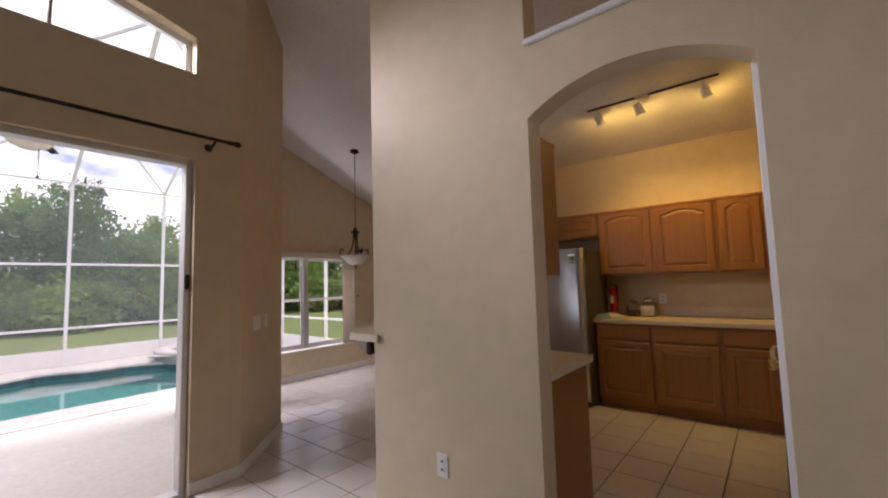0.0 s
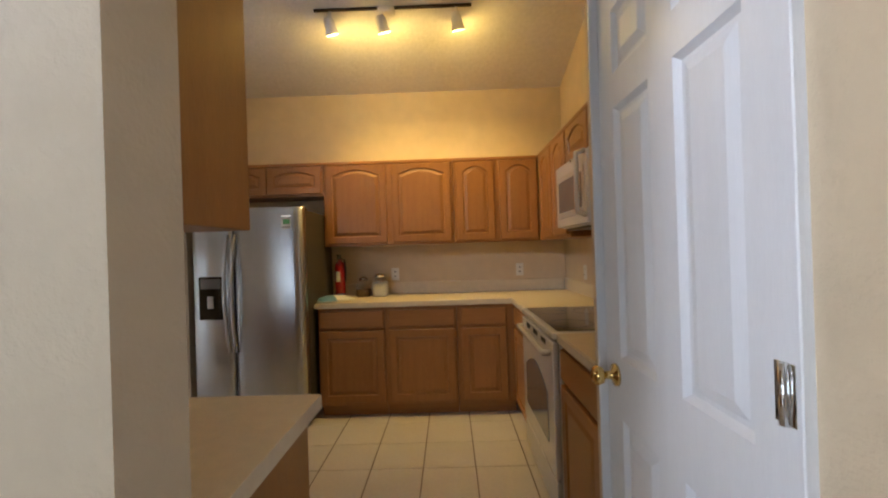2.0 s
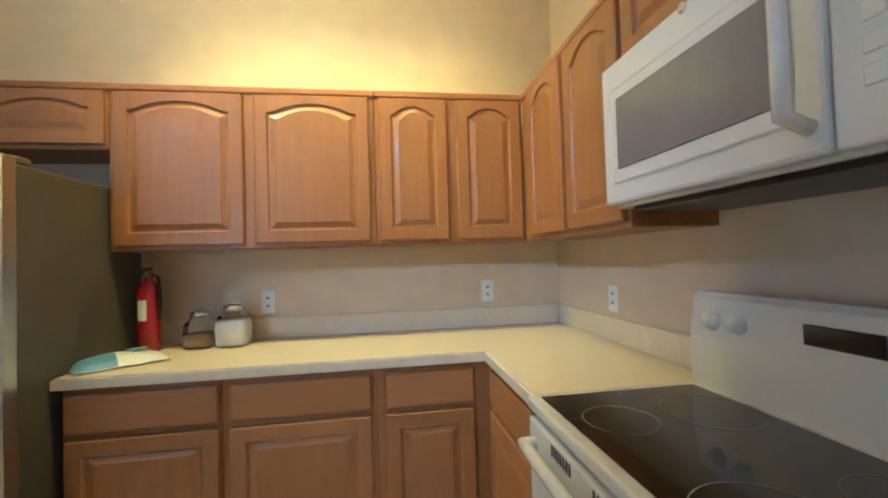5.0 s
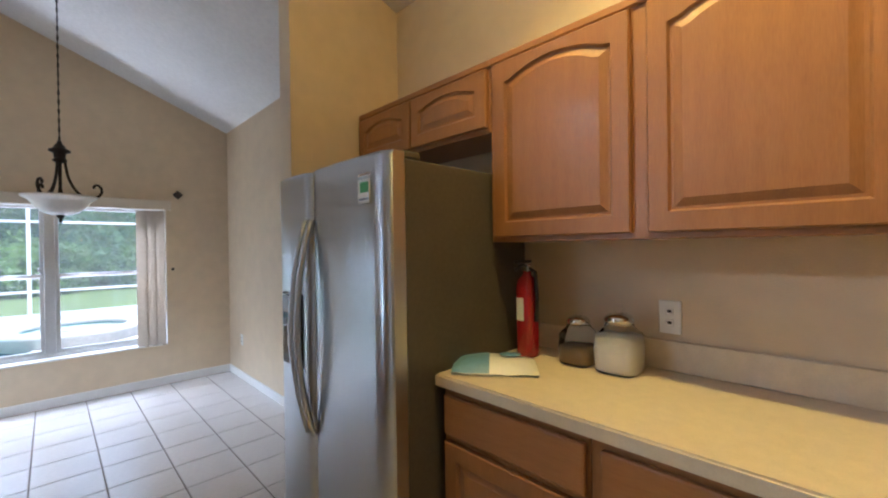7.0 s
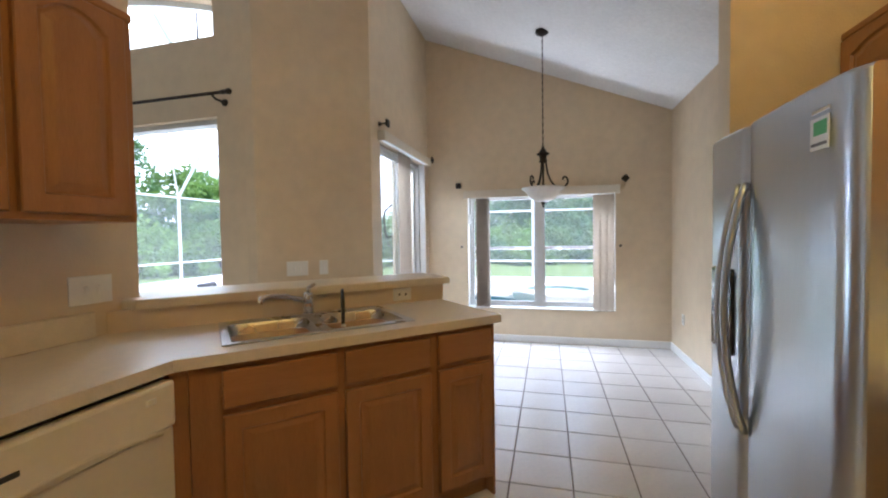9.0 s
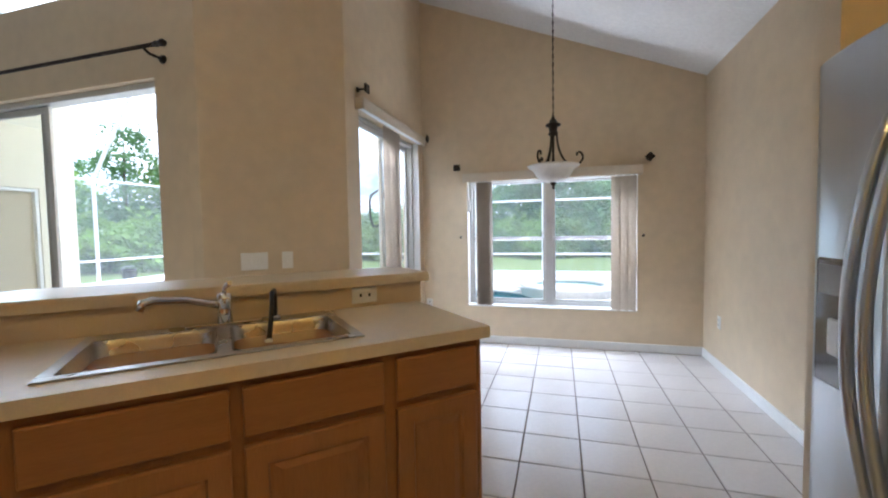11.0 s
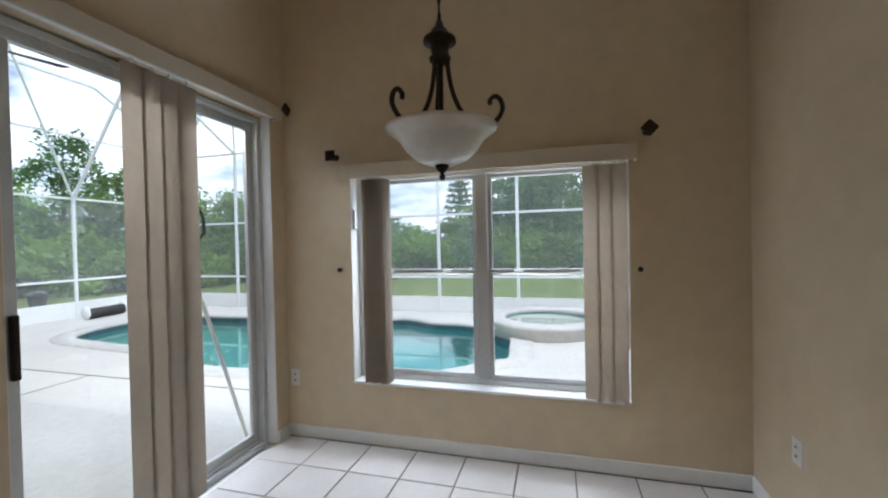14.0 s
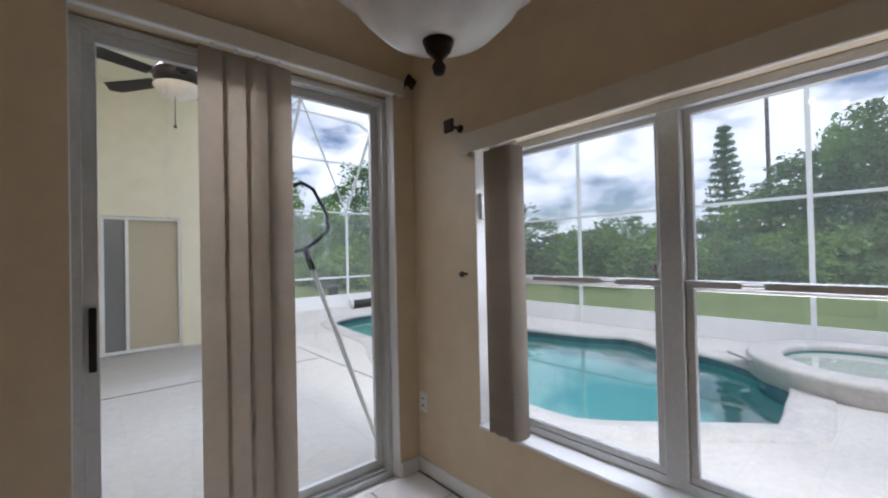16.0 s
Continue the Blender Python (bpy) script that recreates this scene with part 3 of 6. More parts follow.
part("logo", B(-0.91, -0.84, 5.0835, 5.0865, 1.595, 1.605, 0.0005), CHROME, d2, "small chrome badge")
part("hinge_cap", B(-1.59, -1.53, 5.12, 5.22, 1.651, 1.68, 0.008), FRSIDE, fr)
part("hinge_cap", B(-0.84, -0.775, 5.168, 5.25, 1.651, 1.68, 0.008), FRSIDE, fr)

# electric range
st = thing("electric_range", 1.1, 4.35, 0, "white electric range with black glass cooktop", "stove")
Y0, Y1 = 3.964, 4.737
part("body", B(0.815, 1.375, Y0, Y1, 0.02, 0.885, 0.004), ENAMEL, st)
part("cooktop_frame", B(0.785, 1.375, Y0 - 0.002, Y1 + 0.002, 0.886, 0.918, 0.007, seg=2), ENAMEL, st)
ct = part("cooktop_glass", B(0.815, 1.265, Y0 + 0.025, Y1 - 0.025, 0.9185, 0.922, 0.0015), BLACKG, st, "black ceramic glass cooktop")
for x, y, r in ((0.93, 4.16, 0.105), (0.93, 4.53, 0.08), (1.16, 4.16, 0.08), (1.16, 4.53, 0.105)):
    part("burner_ring", lathe([(r, 0.0), (r + 0.003, 0.0), (r + 0.003, 0.0006), (r, 0.0006), (r, 0.0)], 36, Matrix.Translation((x, y, 0.9222))), GREYGL, ct)
bg = bmesh.new()
prof = [(1.285, 0.919), (1.285, 1.06), (1.30, 1.165), (1.315, 1.18), (1.375, 1.18), (1.375, 0.919)]
va = [bg.verts.new((x, Y0, z)) for x, z in prof]
vb = [bg.verts.new((x, Y1, z)) for x, z in prof]
bg.faces.new(va)
bg.faces.new(vb[::-1])
for i in range(len(prof)):
    j = (i + 1) % len(prof)
    bg.faces.new((va[j], va[i], vb[i], vb[j]))
bmesh.ops.recalc_face_normals(bg, faces=bg.faces)
bp = part("backguard", bg, ENAMEL, st, "white control panel")
for y in (4.66, 4.58, 4.12, 4.04):
    part("knob", lathe([(0.0, 0.03), (0.018, 0.03), (0.022, 0.004), (0.027, 0.0), (0.0, 0.0)], 16, Matrix.Translation((1.293, y, 1.105)) @ Matrix.Rotation(radians(-82), 4, "Y")), ENAMEL, bp)
part("clock", B(1.288, 1.296, 4.27, 4.42, 1.09, 1.135, 0.002), BLACKG, bp, "black clock display")
od = part("oven_door", B(0.785, 0.814, Y0 + 0.006, Y1 - 0.006, 0.235, 0.87, 0.008, seg=2), ENAMEL, st, "white oven door")
bw = bmesh.new()
wy0, wy1 = Y0 + 0.12, Y1 - 0.12
lo = [(wy0, 0.36), (wy1, 0.36)] + [(wy1 + (wy0 - wy1) * i / 12, 0.60 + 0.085 * math.sin(math.pi * i / 12)) for i in range(13)]
for x in (0.7805, 0.786):
    vs = [bw.verts.new((x, y, z)) for y, z in lo]
    bw.faces.new(vs)
bmesh.ops.bridge_loops(bw, edges=list(bw.edges))
bmesh.ops.recalc_face_normals(bw, faces=bw.faces)
part("oven_window", bw, GREYGL, od, "dark grey arched oven window")
part("oven_handle", tube([(0.785, Y0 + 0.05, 0.815)] + [(0.752 - 0.012 * math.sin(math.pi * i / 10), Y0 + 0.05 + (Y1 - Y0 - 0.10) * i / 10, 0.815 + 0.015 * math.sin(math.pi * i / 10)) for i in range(11)] + [(0.785, Y1 - 0.05, 0.815)], 0.016, 10), ENAMEL, od, "white bowed handle")
for k in range(3):
    for i in range(7):
        y = Y0 + 0.14 + k * 0.19 + i * 0.015
        part("vent_slot", B(0.7835, 0.7855, y, y + 0.007, 0.832, 0.858), BLACKP, od, "dark vent slot")
part("storage_drawer", B(0.79, 0.814, Y0 + 0.006, Y1 - 0.006, 0.055, 0.222, 0.008, seg=2), ENAMEL, st, "white storage drawer")
part("plinth", B(0.84, 1.36, Y0 + 0.02, Y1 - 0.02, 0.0, 0.0195), BLACKP, st)

# microwave over the range
mw = thing("microwave", 1.2, 4.32, 1.37, "white over-range microwave with grey window", "microwave")
M0, M1 = 3.96, 4.725
part("body", B(1.065, 1.395, M0, M1, 1.4210, 1.8080, 0.004), ENAMEL, mw)
md = part("door", B(1.03, 1.064, M0 + 0.19, M1, 1.4280, 1.8060, 0.008, seg=2), ENAMEL, mw)
part("window_frame", B(1.026, 1.0305, M0 + 0.235, M1 - 0.045, 1.4810, 1.7310, 0.004), ENAMEL, md)
part("window", B(1.0235, 1.0262, M0 + 0.26, M1 - 0.075, 1.5160, 1.7010, 0.002), GREYGL, md, "grey perforated window")
part("handle", tube([(1.03, M0 + 0.215, 1.801)] + [(0.985, M0 + 0.215, 1.786 - 0.3 * i / 6) for i in range(7)] + [(1.03, M0 + 0.215, 1.471)], 0.013, 10), ENAMEL, md)
mp = part("control_panel", B(1.032, 1.064, M0, M0 + 0.185, 1.4280, 1.8060, 0.006, seg=2), ENAMEL, mw)
part("display", B(1.0295, 1.0325, M0 + 0.05, M0 + 0.14, 1.7260, 1.7610, 0.001), BLACKG, mp, "dark clock display")
for r in range(5):
    for k in range(3):
        part("button", B(1.0298, 1.0325, M0 + 0.042 + k * 0.038, M0 + 0.07 + k * 0.038, 1.501 + r * 0.042, 1.528 + r * 0.042, 0.002), PAPER, mp)
part("grease_filter", B(1.08, 1.36, M0 + 0.05, M1 - 0.05, 1.4080, 1.4205, 0.002), BLACKP, mw, "dark underside filter")
part("badge", lathe([(0.0, 0.002), (0.011, 0.002), (0.012, 0.0), (0.0, 0.0)], 14, Matrix.Translation((1.03, M0 + 0.45, 1.796)) @ Matrix.Rotation(radians(-90), 4, "Y")), CHROME, md)

# fire extinguisher
fx, fy = -0.655, 5.70
fe = thing("fire_extinguisher", fx, fy, 0.915, "small red fire extinguisher standing on the counter", "extinguisher")
part("cylinder", lathe([(0.0, 0.0), (0.04, 0.0), (0.045, 0.008), (0.045, 0.27), (0.039, 0.302), (0.018, 0.322), (0.016, 0.338), (0.0, 0.338)], 24, Matrix.Translation((fx, fy, 0.9155))), RED, fe)
part("valve", B(fx - 0.015, fx + 0.015, fy - 0.015, fy + 0.015, 1.247, 1.282, 0.005), CHROME, fe)
part("lever", B(fx - 0.012, fx + 0.012, fy - 0.075, fy + 0.02, 1.285, 1.297, 0.004), BLACKP, fe, "black squeeze lever")
part("carry_handle", tube([(fx, fy, 1.272), (fx, fy - 0.04, 1.279), (fx, fy - 0.08, 1.262)], 0.006, 8), BLACKP, fe)
part("hose", tube([(fx + 0.015, fy, 1.262), (fx + 0.045, fy - 0.01, 1.252), (fx + 0.055, fy - 0.015, 1.15), (fx + 0.05, fy - 0.015, 1.06)], 0.008, 8), BLACKP, fe, "black hose")
bm = bmesh.new()
for z0, z1, a0, a1 in ((1.06, 1.15, 235, 285),):
    c = [[bm.verts.new((fx + 0.0458 * math.cos(radians(a0 + (a1 - a0) * i / 6)), fy + 0.0458 * math.sin(radians(a0 + (a1 - a0) * i / 6)), z)) for z in (z0, z1)] for i in range(7)]
    for a, b in zip(c, c[1:]):
        bm.faces.new((a[0], b[0], b[1], a[1]))
part("label", bm, PAPER, fe, "white instruction label")


def jar(x, y, fill, fmat, label, k=1.0):
    """A square-shouldered glass canister with a knobbed lid."""
    c = thing("glass_canister", x, y, 0.915, label, "canister", "glass canisters")

    def rounded(profile, p):
        bm = bmesh.new()
        rings = []
        for r, z in profile:
            rings.append([bm.verts.new((x + r * math.copysign(abs(math.cos(a)) ** p, math.cos(a)), y + r * math.copysign(abs(math.sin(a)) ** p, math.sin(a)), z)) for a in [2 * math.pi * (i + 0.5) / 32 for i in range(32)]])
        for a, b in zip(rings, rings[1:]):
            for i in range(32):
                f = bm.faces.new((a[i], a[(i + 1) % 32], b[(i + 1) % 32], b[i]))
                f.smooth = True
        bm.faces.new(rings[0][::-1])
        bm.faces.new(rings[-1])
        return bm
    z = 0.9155
    part("glass", rounded([(0.06 * k, z), (0.07 * k, z + 0.01), (0.073 * k, z + 0.08 * k), (0.068 * k, z + 0.13 * k), (0.045 * k, z + 0.155 * k), (0.042 * k, z + 0.165 * k)], 0.5), JAR, c, "clear glass body")
    part("contents", rounded([(0.055 * k, z + 0.006), (0.065 * k, z + 0.012), (0.068 * k, z + 0.08 * fill * k), (0.066 * k, z + 0.135 * fill * k), (0.02, z + 0.137 * fill * k)], 0.5), fmat, c)
    lid = part("lid", lathe([(0.0, 0.0), (0.046, 0.0), (0.05, 0.012), (0.045, 0.024), (0.03, 0.034), (0.0, 0.036)], 24, Matrix.Translation((x, y, z + 0.167 * k)) @ Matrix.Diagonal((k, k, k, 1))), CHROME, c, "metal lid")
    part("lid_knob", lathe([(0.0, 0.0), (0.012, 0.0), (0.011, 0.006), (0.019, 0.014), (0.014, 0.026), (0.0, 0.028)], 16, Matrix.Translation((x, y, z + 0.203 * k)) @ Matrix.Diagonal((k, k, k, 1))), JAR, lid)


jar(-0.455, 5.735, 0.55, COFFEE, "glass canister half full of brown grounds", 0.87)
jar(-0.305, 5.735, 0.88, SUGAR, "glass canister full of white sugar")

# soft packet of wipes on the counter
bm = bmesh.new()
NX, NY = 14, 9
g = [[bm.verts.new((0.30 * i / NX - 0.15, 0.20 * j / NY - 0.1, 0.006 + 0.032 * (math.sin(math.pi * i / NX) * math.sin(math.pi * j / NY)) ** 0.5 + 0.006 * noise.noise((i * 0.5, j * 0.7, 3.1)))) for j in range(NY + 1)] for i in range(NX + 1)]
gl = [[bm.verts.new((0.30 * i / NX - 0.15, 0.20 * j / NY - 0.1, 0.001)) for j in range(NY + 1)] for i in range(NX + 1)]
for i in range(NX):
    for j in range(NY):
        f = bm.faces.new((g[i][j], g[i + 1][j], g[i + 1][j + 1], g[i][j + 1]))
        f.smooth = True
        bm.faces.new((gl[i][j], gl[i][j + 1], gl[i + 1][j + 1], gl[i + 1][j]))
bag_m = rz(38, -0.645, 5.475, 0.9155) @ Matrix.Diagonal((1, 1, 1.2, 1))
bag = thing("wipes_packet", -0.645, 5.475, 0.9155, "crumpled white and blue plastic packet lying on the counter", "packet")
part("film", bm, PAPER, bag, m=bag_m)
bm = bmesh.new()
g = [[bm.verts.new((-0.148 + 0.13 * i / 6, 0.196 * j / 9 - 0.098, 0.0085 + 0.032 * (math.sin(math.pi * (0.002 + 0.13 * i / 6) / 0.30) * math.sin(math.pi * j / 9)) ** 0.5 + 0.006 * noise.noise(((0.002 + 0.13 * i / 6) / 0.3 * 14 * 0.5, j * 0.7, 3.1)))) for j in range(10)] for i in range(7)]
for i in range(6):
    for j in range(9):
        f = bm.faces.new((g[i][j], g[i + 1][j], g[i + 1][j + 1], g[i][j + 1]))
        f.smooth = True
part("blue_print", bm, BLUE, bag, "pale blue printed end", m=bag_m)
part("opening_flap", lathe([(0.0, 0.004), (0.03, 0.003), (0.032, 0.0), (0.0, 0.0)], 20, bag_m @ Matrix.Translation((0.055, 0.0, 0.041)) @ Matrix.Diagonal((1.2, 0.7, 1, 1))), BLUE, bag, "dark blue oval opening")

outlet(rz(0, -0.185, KN, 1.10))
outlet(rz(0, 0.975, KN, 1.11))
outlet(rz(-90, KE, 5.32, 1.10))

# ---- sink run ----
DIAG = rz(135, -0.918, 2.378)      # local x along the bar, local -y towards the kitchen


def diag(a, n):
    v = DIAG @ Vector((a, -n, 0))
    return (v.x, v.y)


bm = prism([diag(0.2, 0.17), diag(0.2, 0.05), diag(1.83, 0.05), diag(1.83, 0.17)], 0.0, 1.009)
struct("half_wall", bm, WALL, "tan painted low wall under a breakfast bar", "wall")
bar = thing("bar_ledge", *diag(1.0, 0.05), 1.018, "cream laminate breakfast bar ledge on a half wall", "bar top")
bm = prism([diag(0.30, 0.20), (-1.0, AW1 + 0.003), (-1.088, AW1 + 0.003), (-1.088, AW0 - 0.003), (-1.03, AW0 - 0.003), (-1.03, AW0 - 0.03), (-1.283, AW0 - 0.03), diag(1.862, -0.17), diag(1.862, 0.20)], 1.0105, 1.052)
es = [e for e in bm.edges if all(v.co.z > 1.051 for v in e.verts)]
bmesh.ops.bevel(bm, geom=es, offset=0.006, segments=2, affect="EDGES")
part("top", bm, LAM, bar)
part("end_bracket", B(-1.135, -1.098, AW0 - 0.026, AW0 + 0.02, 0.93, 1.010, 0.012, seg=2), BRONZE, bar, "dark metal end bracket")
for a in (0.33, 1.70):
    bm = bmesh.new()
    prof = [(0.049, 1.009), (-0.13, 1.009), (-0.13, 0.968), (-0.09, 0.95), (-0.045, 0.915), (-0.02, 0.86), (0.049, 0.83)]
    vv = [[bm.verts.new((a + dx, -n, z)) for n, z in prof] for dx in (-0.025, 0.025)]
    bm.faces.new(vv[0])
    bm.faces.new(vv[1][::-1])
    for i in range(len(prof)):
        j = (i + 1) % len(prof)
        bm.faces.new((vv[0][j], vv[0][i], vv[1][i], vv[1][j]))
    bmesh.ops.recalc_face_normals(bm, faces=bm.faces)
    part("corbel", bm, TRIM, bar, "white scrolled corbel", m=DIAG)

FN = 0.74
sc = base_cabinet(DIAG @ Matrix.Translation((0.50, -FN, 0)), 1.272, 0.55, [(0.10, 0.50), (0.53, 0.92), (0.96, 1.255)], "honey oak sink base cabinet set at a slant")
part("end_panel", B(1.773, 1.787, -FN + 0.0, -0.19, 0.0, 0.873, 0.002), OAK, sc, m=DIAG)
# the counter has a cut-out for the sink
S0, S1, SN0, SN1 = 0.615, 1.375, 0.22, 0.665
outer = [(-0.05, 3.25), (-0.70, 3.25), diag(1.805, 0.775), diag(1.805, 0.172), (-0.939, 2.637), (-0.05, 2.637)]
hole = [diag(S0, SN0), diag(S1, SN0), diag(S1, SN1), diag(S0, SN1)]
bm = bmesh.new()
for z in (0.875, 0.915):
    eds = []
    for ring in (outer, hole):
        vs = [bm.verts.new((x, y, z)) for x, y in ring]
        eds += [bm.edges.new((vs[i], vs[(i + 1) % len(vs)])) for i in range(len(vs))]
    bmesh.ops.triangle_fill(bm, edges=eds, use_beauty=True)
bm.verts.ensure_lookup_table()
nv = len(outer) + len(hole)
for ring, s in ((outer, 0), (hole, len(outer))):
    for i in range(len(ring)):
        j = (i + 1) % len(ring)
        a, b = bm.verts[s + i], bm.verts[s + j]
        bm.faces.new((a, b, bm.verts[nv + s + j], bm.verts[nv + s + i]))
bmesh.ops.recalc_face_normals(bm, faces=bm.faces)
solo("countertop", bm, LAM, "cream laminate countertop bent round a corner sink", "countertop")
solo("backsplash", B(-0.885, -0.05, 2.636, 2.656, 0.916, 1.02, 0.003), LAM, "low cream laminate backsplash strip below the bar", "backsplash")

sk = thing("kitchen_sink", *diag(0.995, 0.44), 0.76, "double-bowl stainless steel drop-in sink", "sink")
bm = bmesh.new()
box(bm, S0 - 0.012, S1 + 0.012, -SN1 - 0.012, -SN1 + 0.022, 0.916, 0.9215, 0.002)
box(bm, S0 - 0.012, S1 + 0.012, -SN0 - 0.075, -SN0 + 0.012, 0.916, 0.9215, 0.002)
box(bm, S0 - 0.012, S0 + 0.022, -SN1 + 0.022, -SN0 - 0.075, 0.916, 0.9215, 0.002)
box(bm, S1 - 0.022, S1 + 0.012, -SN1 + 0.022, -SN0 - 0.075, 0.916, 0.9215, 0.002)
box(bm, 0.975, 1.015, -SN1 + 0.022, -SN0 - 0.075, 0.91, 0.9205, 0.002)
part("rim", bm, SINK, sk, m=DIAG)
for a0, a1 in ((S0 + 0.02, 0.977), (1.013, S1 - 0.02)):
    bm = bmesh.new()
    y0, y1 = -SN1 + 0.02, -SN0 - 0.073
    rings = []
    for k, (ins, z) in enumerate(((0.0, 0.9195), (0.008, 0.90), (0.016, 0.79), (0.035, 0.765), (0.07, 0.76))):
        r = 0.05
        ring = []
        for cx, cy, a in ((a1 - ins - r, y1 - ins - r, 0), (a0 + ins + r, y1 - ins - r, 90), (a0 + ins + r, y0 + ins + r, 180), (a1 - ins - r, y0 + ins + r, 270)):
            for q in range(5):
                t = radians(a + q * 22.5)
                ring.append(bm.verts.new((cx + r * math.cos(t), cy + r * math.sin(t), z)))
        rings.append(ring)
    for p, q in zip(rings, rings[1:]):
        for i in range(len(p)):
            f = bm.faces.new((p[i], q[i], q[(i + 1) % len(p)], p[(i + 1) % len(p)]))
            f.smooth = True
    bm.faces.new(rings[-1])
    bowl = part("bowl", bm, SINK, sk, m=DIAG)
    part("drain", lathe([(0.0, 0.0), (0.035, 0.0), (0.042, 0.003), (0.0, 0.004)], 20, DIAG @ Matrix.Translation(((a0 + a1) / 2, (y0 + y1) / 2, 0.7605))), CHROME, bowl, "steel drain strainer")
fa, fn = 1.0, 0.245
fc = thing("kitchen_faucet", *diag(fa, fn), 0.922, "chrome single-lever kitchen faucet on the sink", "faucet")
part("deck_plate", B(fa - 0.125, fa + 0.125, -fn - 0.025, -fn + 0.025, 0.922, 0.93, 0.006, seg=2), CHROME, fc, m=DIAG)
part("post", lathe([(0.0, 0.0), (0.026, 0.0), (0.024, 0.05), (0.027, 0.075), (0.024, 0.1), (0.0, 0.108)], 20, DIAG @ Matrix.Translation((fa, -fn, 0.9305))), CHROME, fc)
part("spout", tube([(fa, -fn, 0.985), (fa - 0.05, -fn - 0.025, 1.005), (fa - 0.12, -fn - 0.06, 1.03), (fa - 0.2, -fn - 0.1, 1.04), (fa - 0.225, -fn - 0.112, 1.035), (fa - 0.235, -fn - 0.118, 1.012)], 0.013, 10), CHROME, fc, m=DIAG)
part("lever", tube([(fa, -fn, 1.036), (fa + 0.005, -fn + 0.01, 1.055), (fa + 0.02, -fn - 0.05, 1.075)], 0.009, 8), CHROME, fc, m=DIAG)
sp = thing("sink_sprayer", *diag(1.17, 0.25), 0.922, "black spray hose head standing in the sink deck", "sprayer")
part("collar", lathe([(0.0, 0.0), (0.022, 0.0), (0.018, 0.012), (0.0, 0.014)], 16, DIAG @ Matrix.Translation((1.17, -0.25, 0.922))), CHROME, sp)
part("hose", tube([(1.17, -0.25, 0.935), (1.17, -0.255, 1.0), (1.165, -0.28, 1.035), (1.155, -0.31, 1.03), (1.15, -0.34, 0.98), (1.13, -0.40, 0.87)], 0.0085, 8), BLACKP, sp, "black hose hooked over", m=DIAG)
part("head", lathe([(0.0, 0.0), (0.014, 0.0), (0.012, 0.05), (0.0, 0.055)], 12, DIAG @ Matrix.Translation((1.13, -0.405, 0.83))), PAPER, sp, "pale spray nozzle")

# dishwasher
dw = thing("dishwasher", -0.40, 2.95, 0, "cream white dishwasher under the counter", "dishwasher")
D0, D1 = -0.705, -0.105
part("body", B(D0, D1, 2.65, 3.205, 0.09, 0.862, 0.003), BLACKP, dw, "dark tub housing")
part("kick_plate", B(D0, D1, 3.12, 3.15, 0.0, 0.0895), BLACKP, dw)
part("door", B(D0 + 0.003, D1 - 0.003, 3.206, 3.24, 0.10, 0.70, 0.006, seg=2), BISQUE, dw)
dp2 = part("control_panel", B(D0 + 0.003, D1 - 0.003, 3.206, 3.255, 0.705, 0.855, 0.012, seg=2), BISQUE, dw)
part("latch_slot", B(-0.30, -0.21, 3.252, 3.257, 0.77, 0.785, 0.002), BLACKP, dp2, "dark door latch slot")
part("handle_recess", tube([(D0 + 0.05 + 0.5 * i / 10, 3.246, 0.70 + 0.028 * math.sin(math.pi * i / 10)) for i in range(11)], 0.012, 8), BISQUE, dp2, "curved finger grip")
part("dial", B(-0.635, -0.60, 3.252, 3.258, 0.80, 0.82, 0.003), PAPER, dp2)
solo("end_panel", B(-0.10, -0.082, 2.637, 3.222, 0.0, 0.874, 0.002), OAK, "honey oak end panel beside the dishwasher", "panel")
solo("filler_panel", prism([(-0.7065, 3.222), (-0.7065, 2.95), (-0.74, 2.95), diag(0.499, 0.735)], 0.0, 0.874), OAK, "honey oak filler strip beside the dishwasher", "panel")

outlet(rz(180, -0.884, AW1, 1.11), "white plastic double switch plate", "light_switch", "switch", 2)
outlet(DIAG @ Matrix.Translation((1.55, -0.17, 0.967)) @ Matrix.Rotation(radians(90), 4, "Y"), "cream outlet plate lying sideways under the bar")
outlet(rz(0, -0.575, AW0, 0.43))

# ---- pantry door ----
pd = thing("door_pantry", AX1 + 0.02, 3.0, 0, "white six-panel interior door, closed, with brass knob", "door", kind="structure")
H6, W6 = 2.08, 0.71


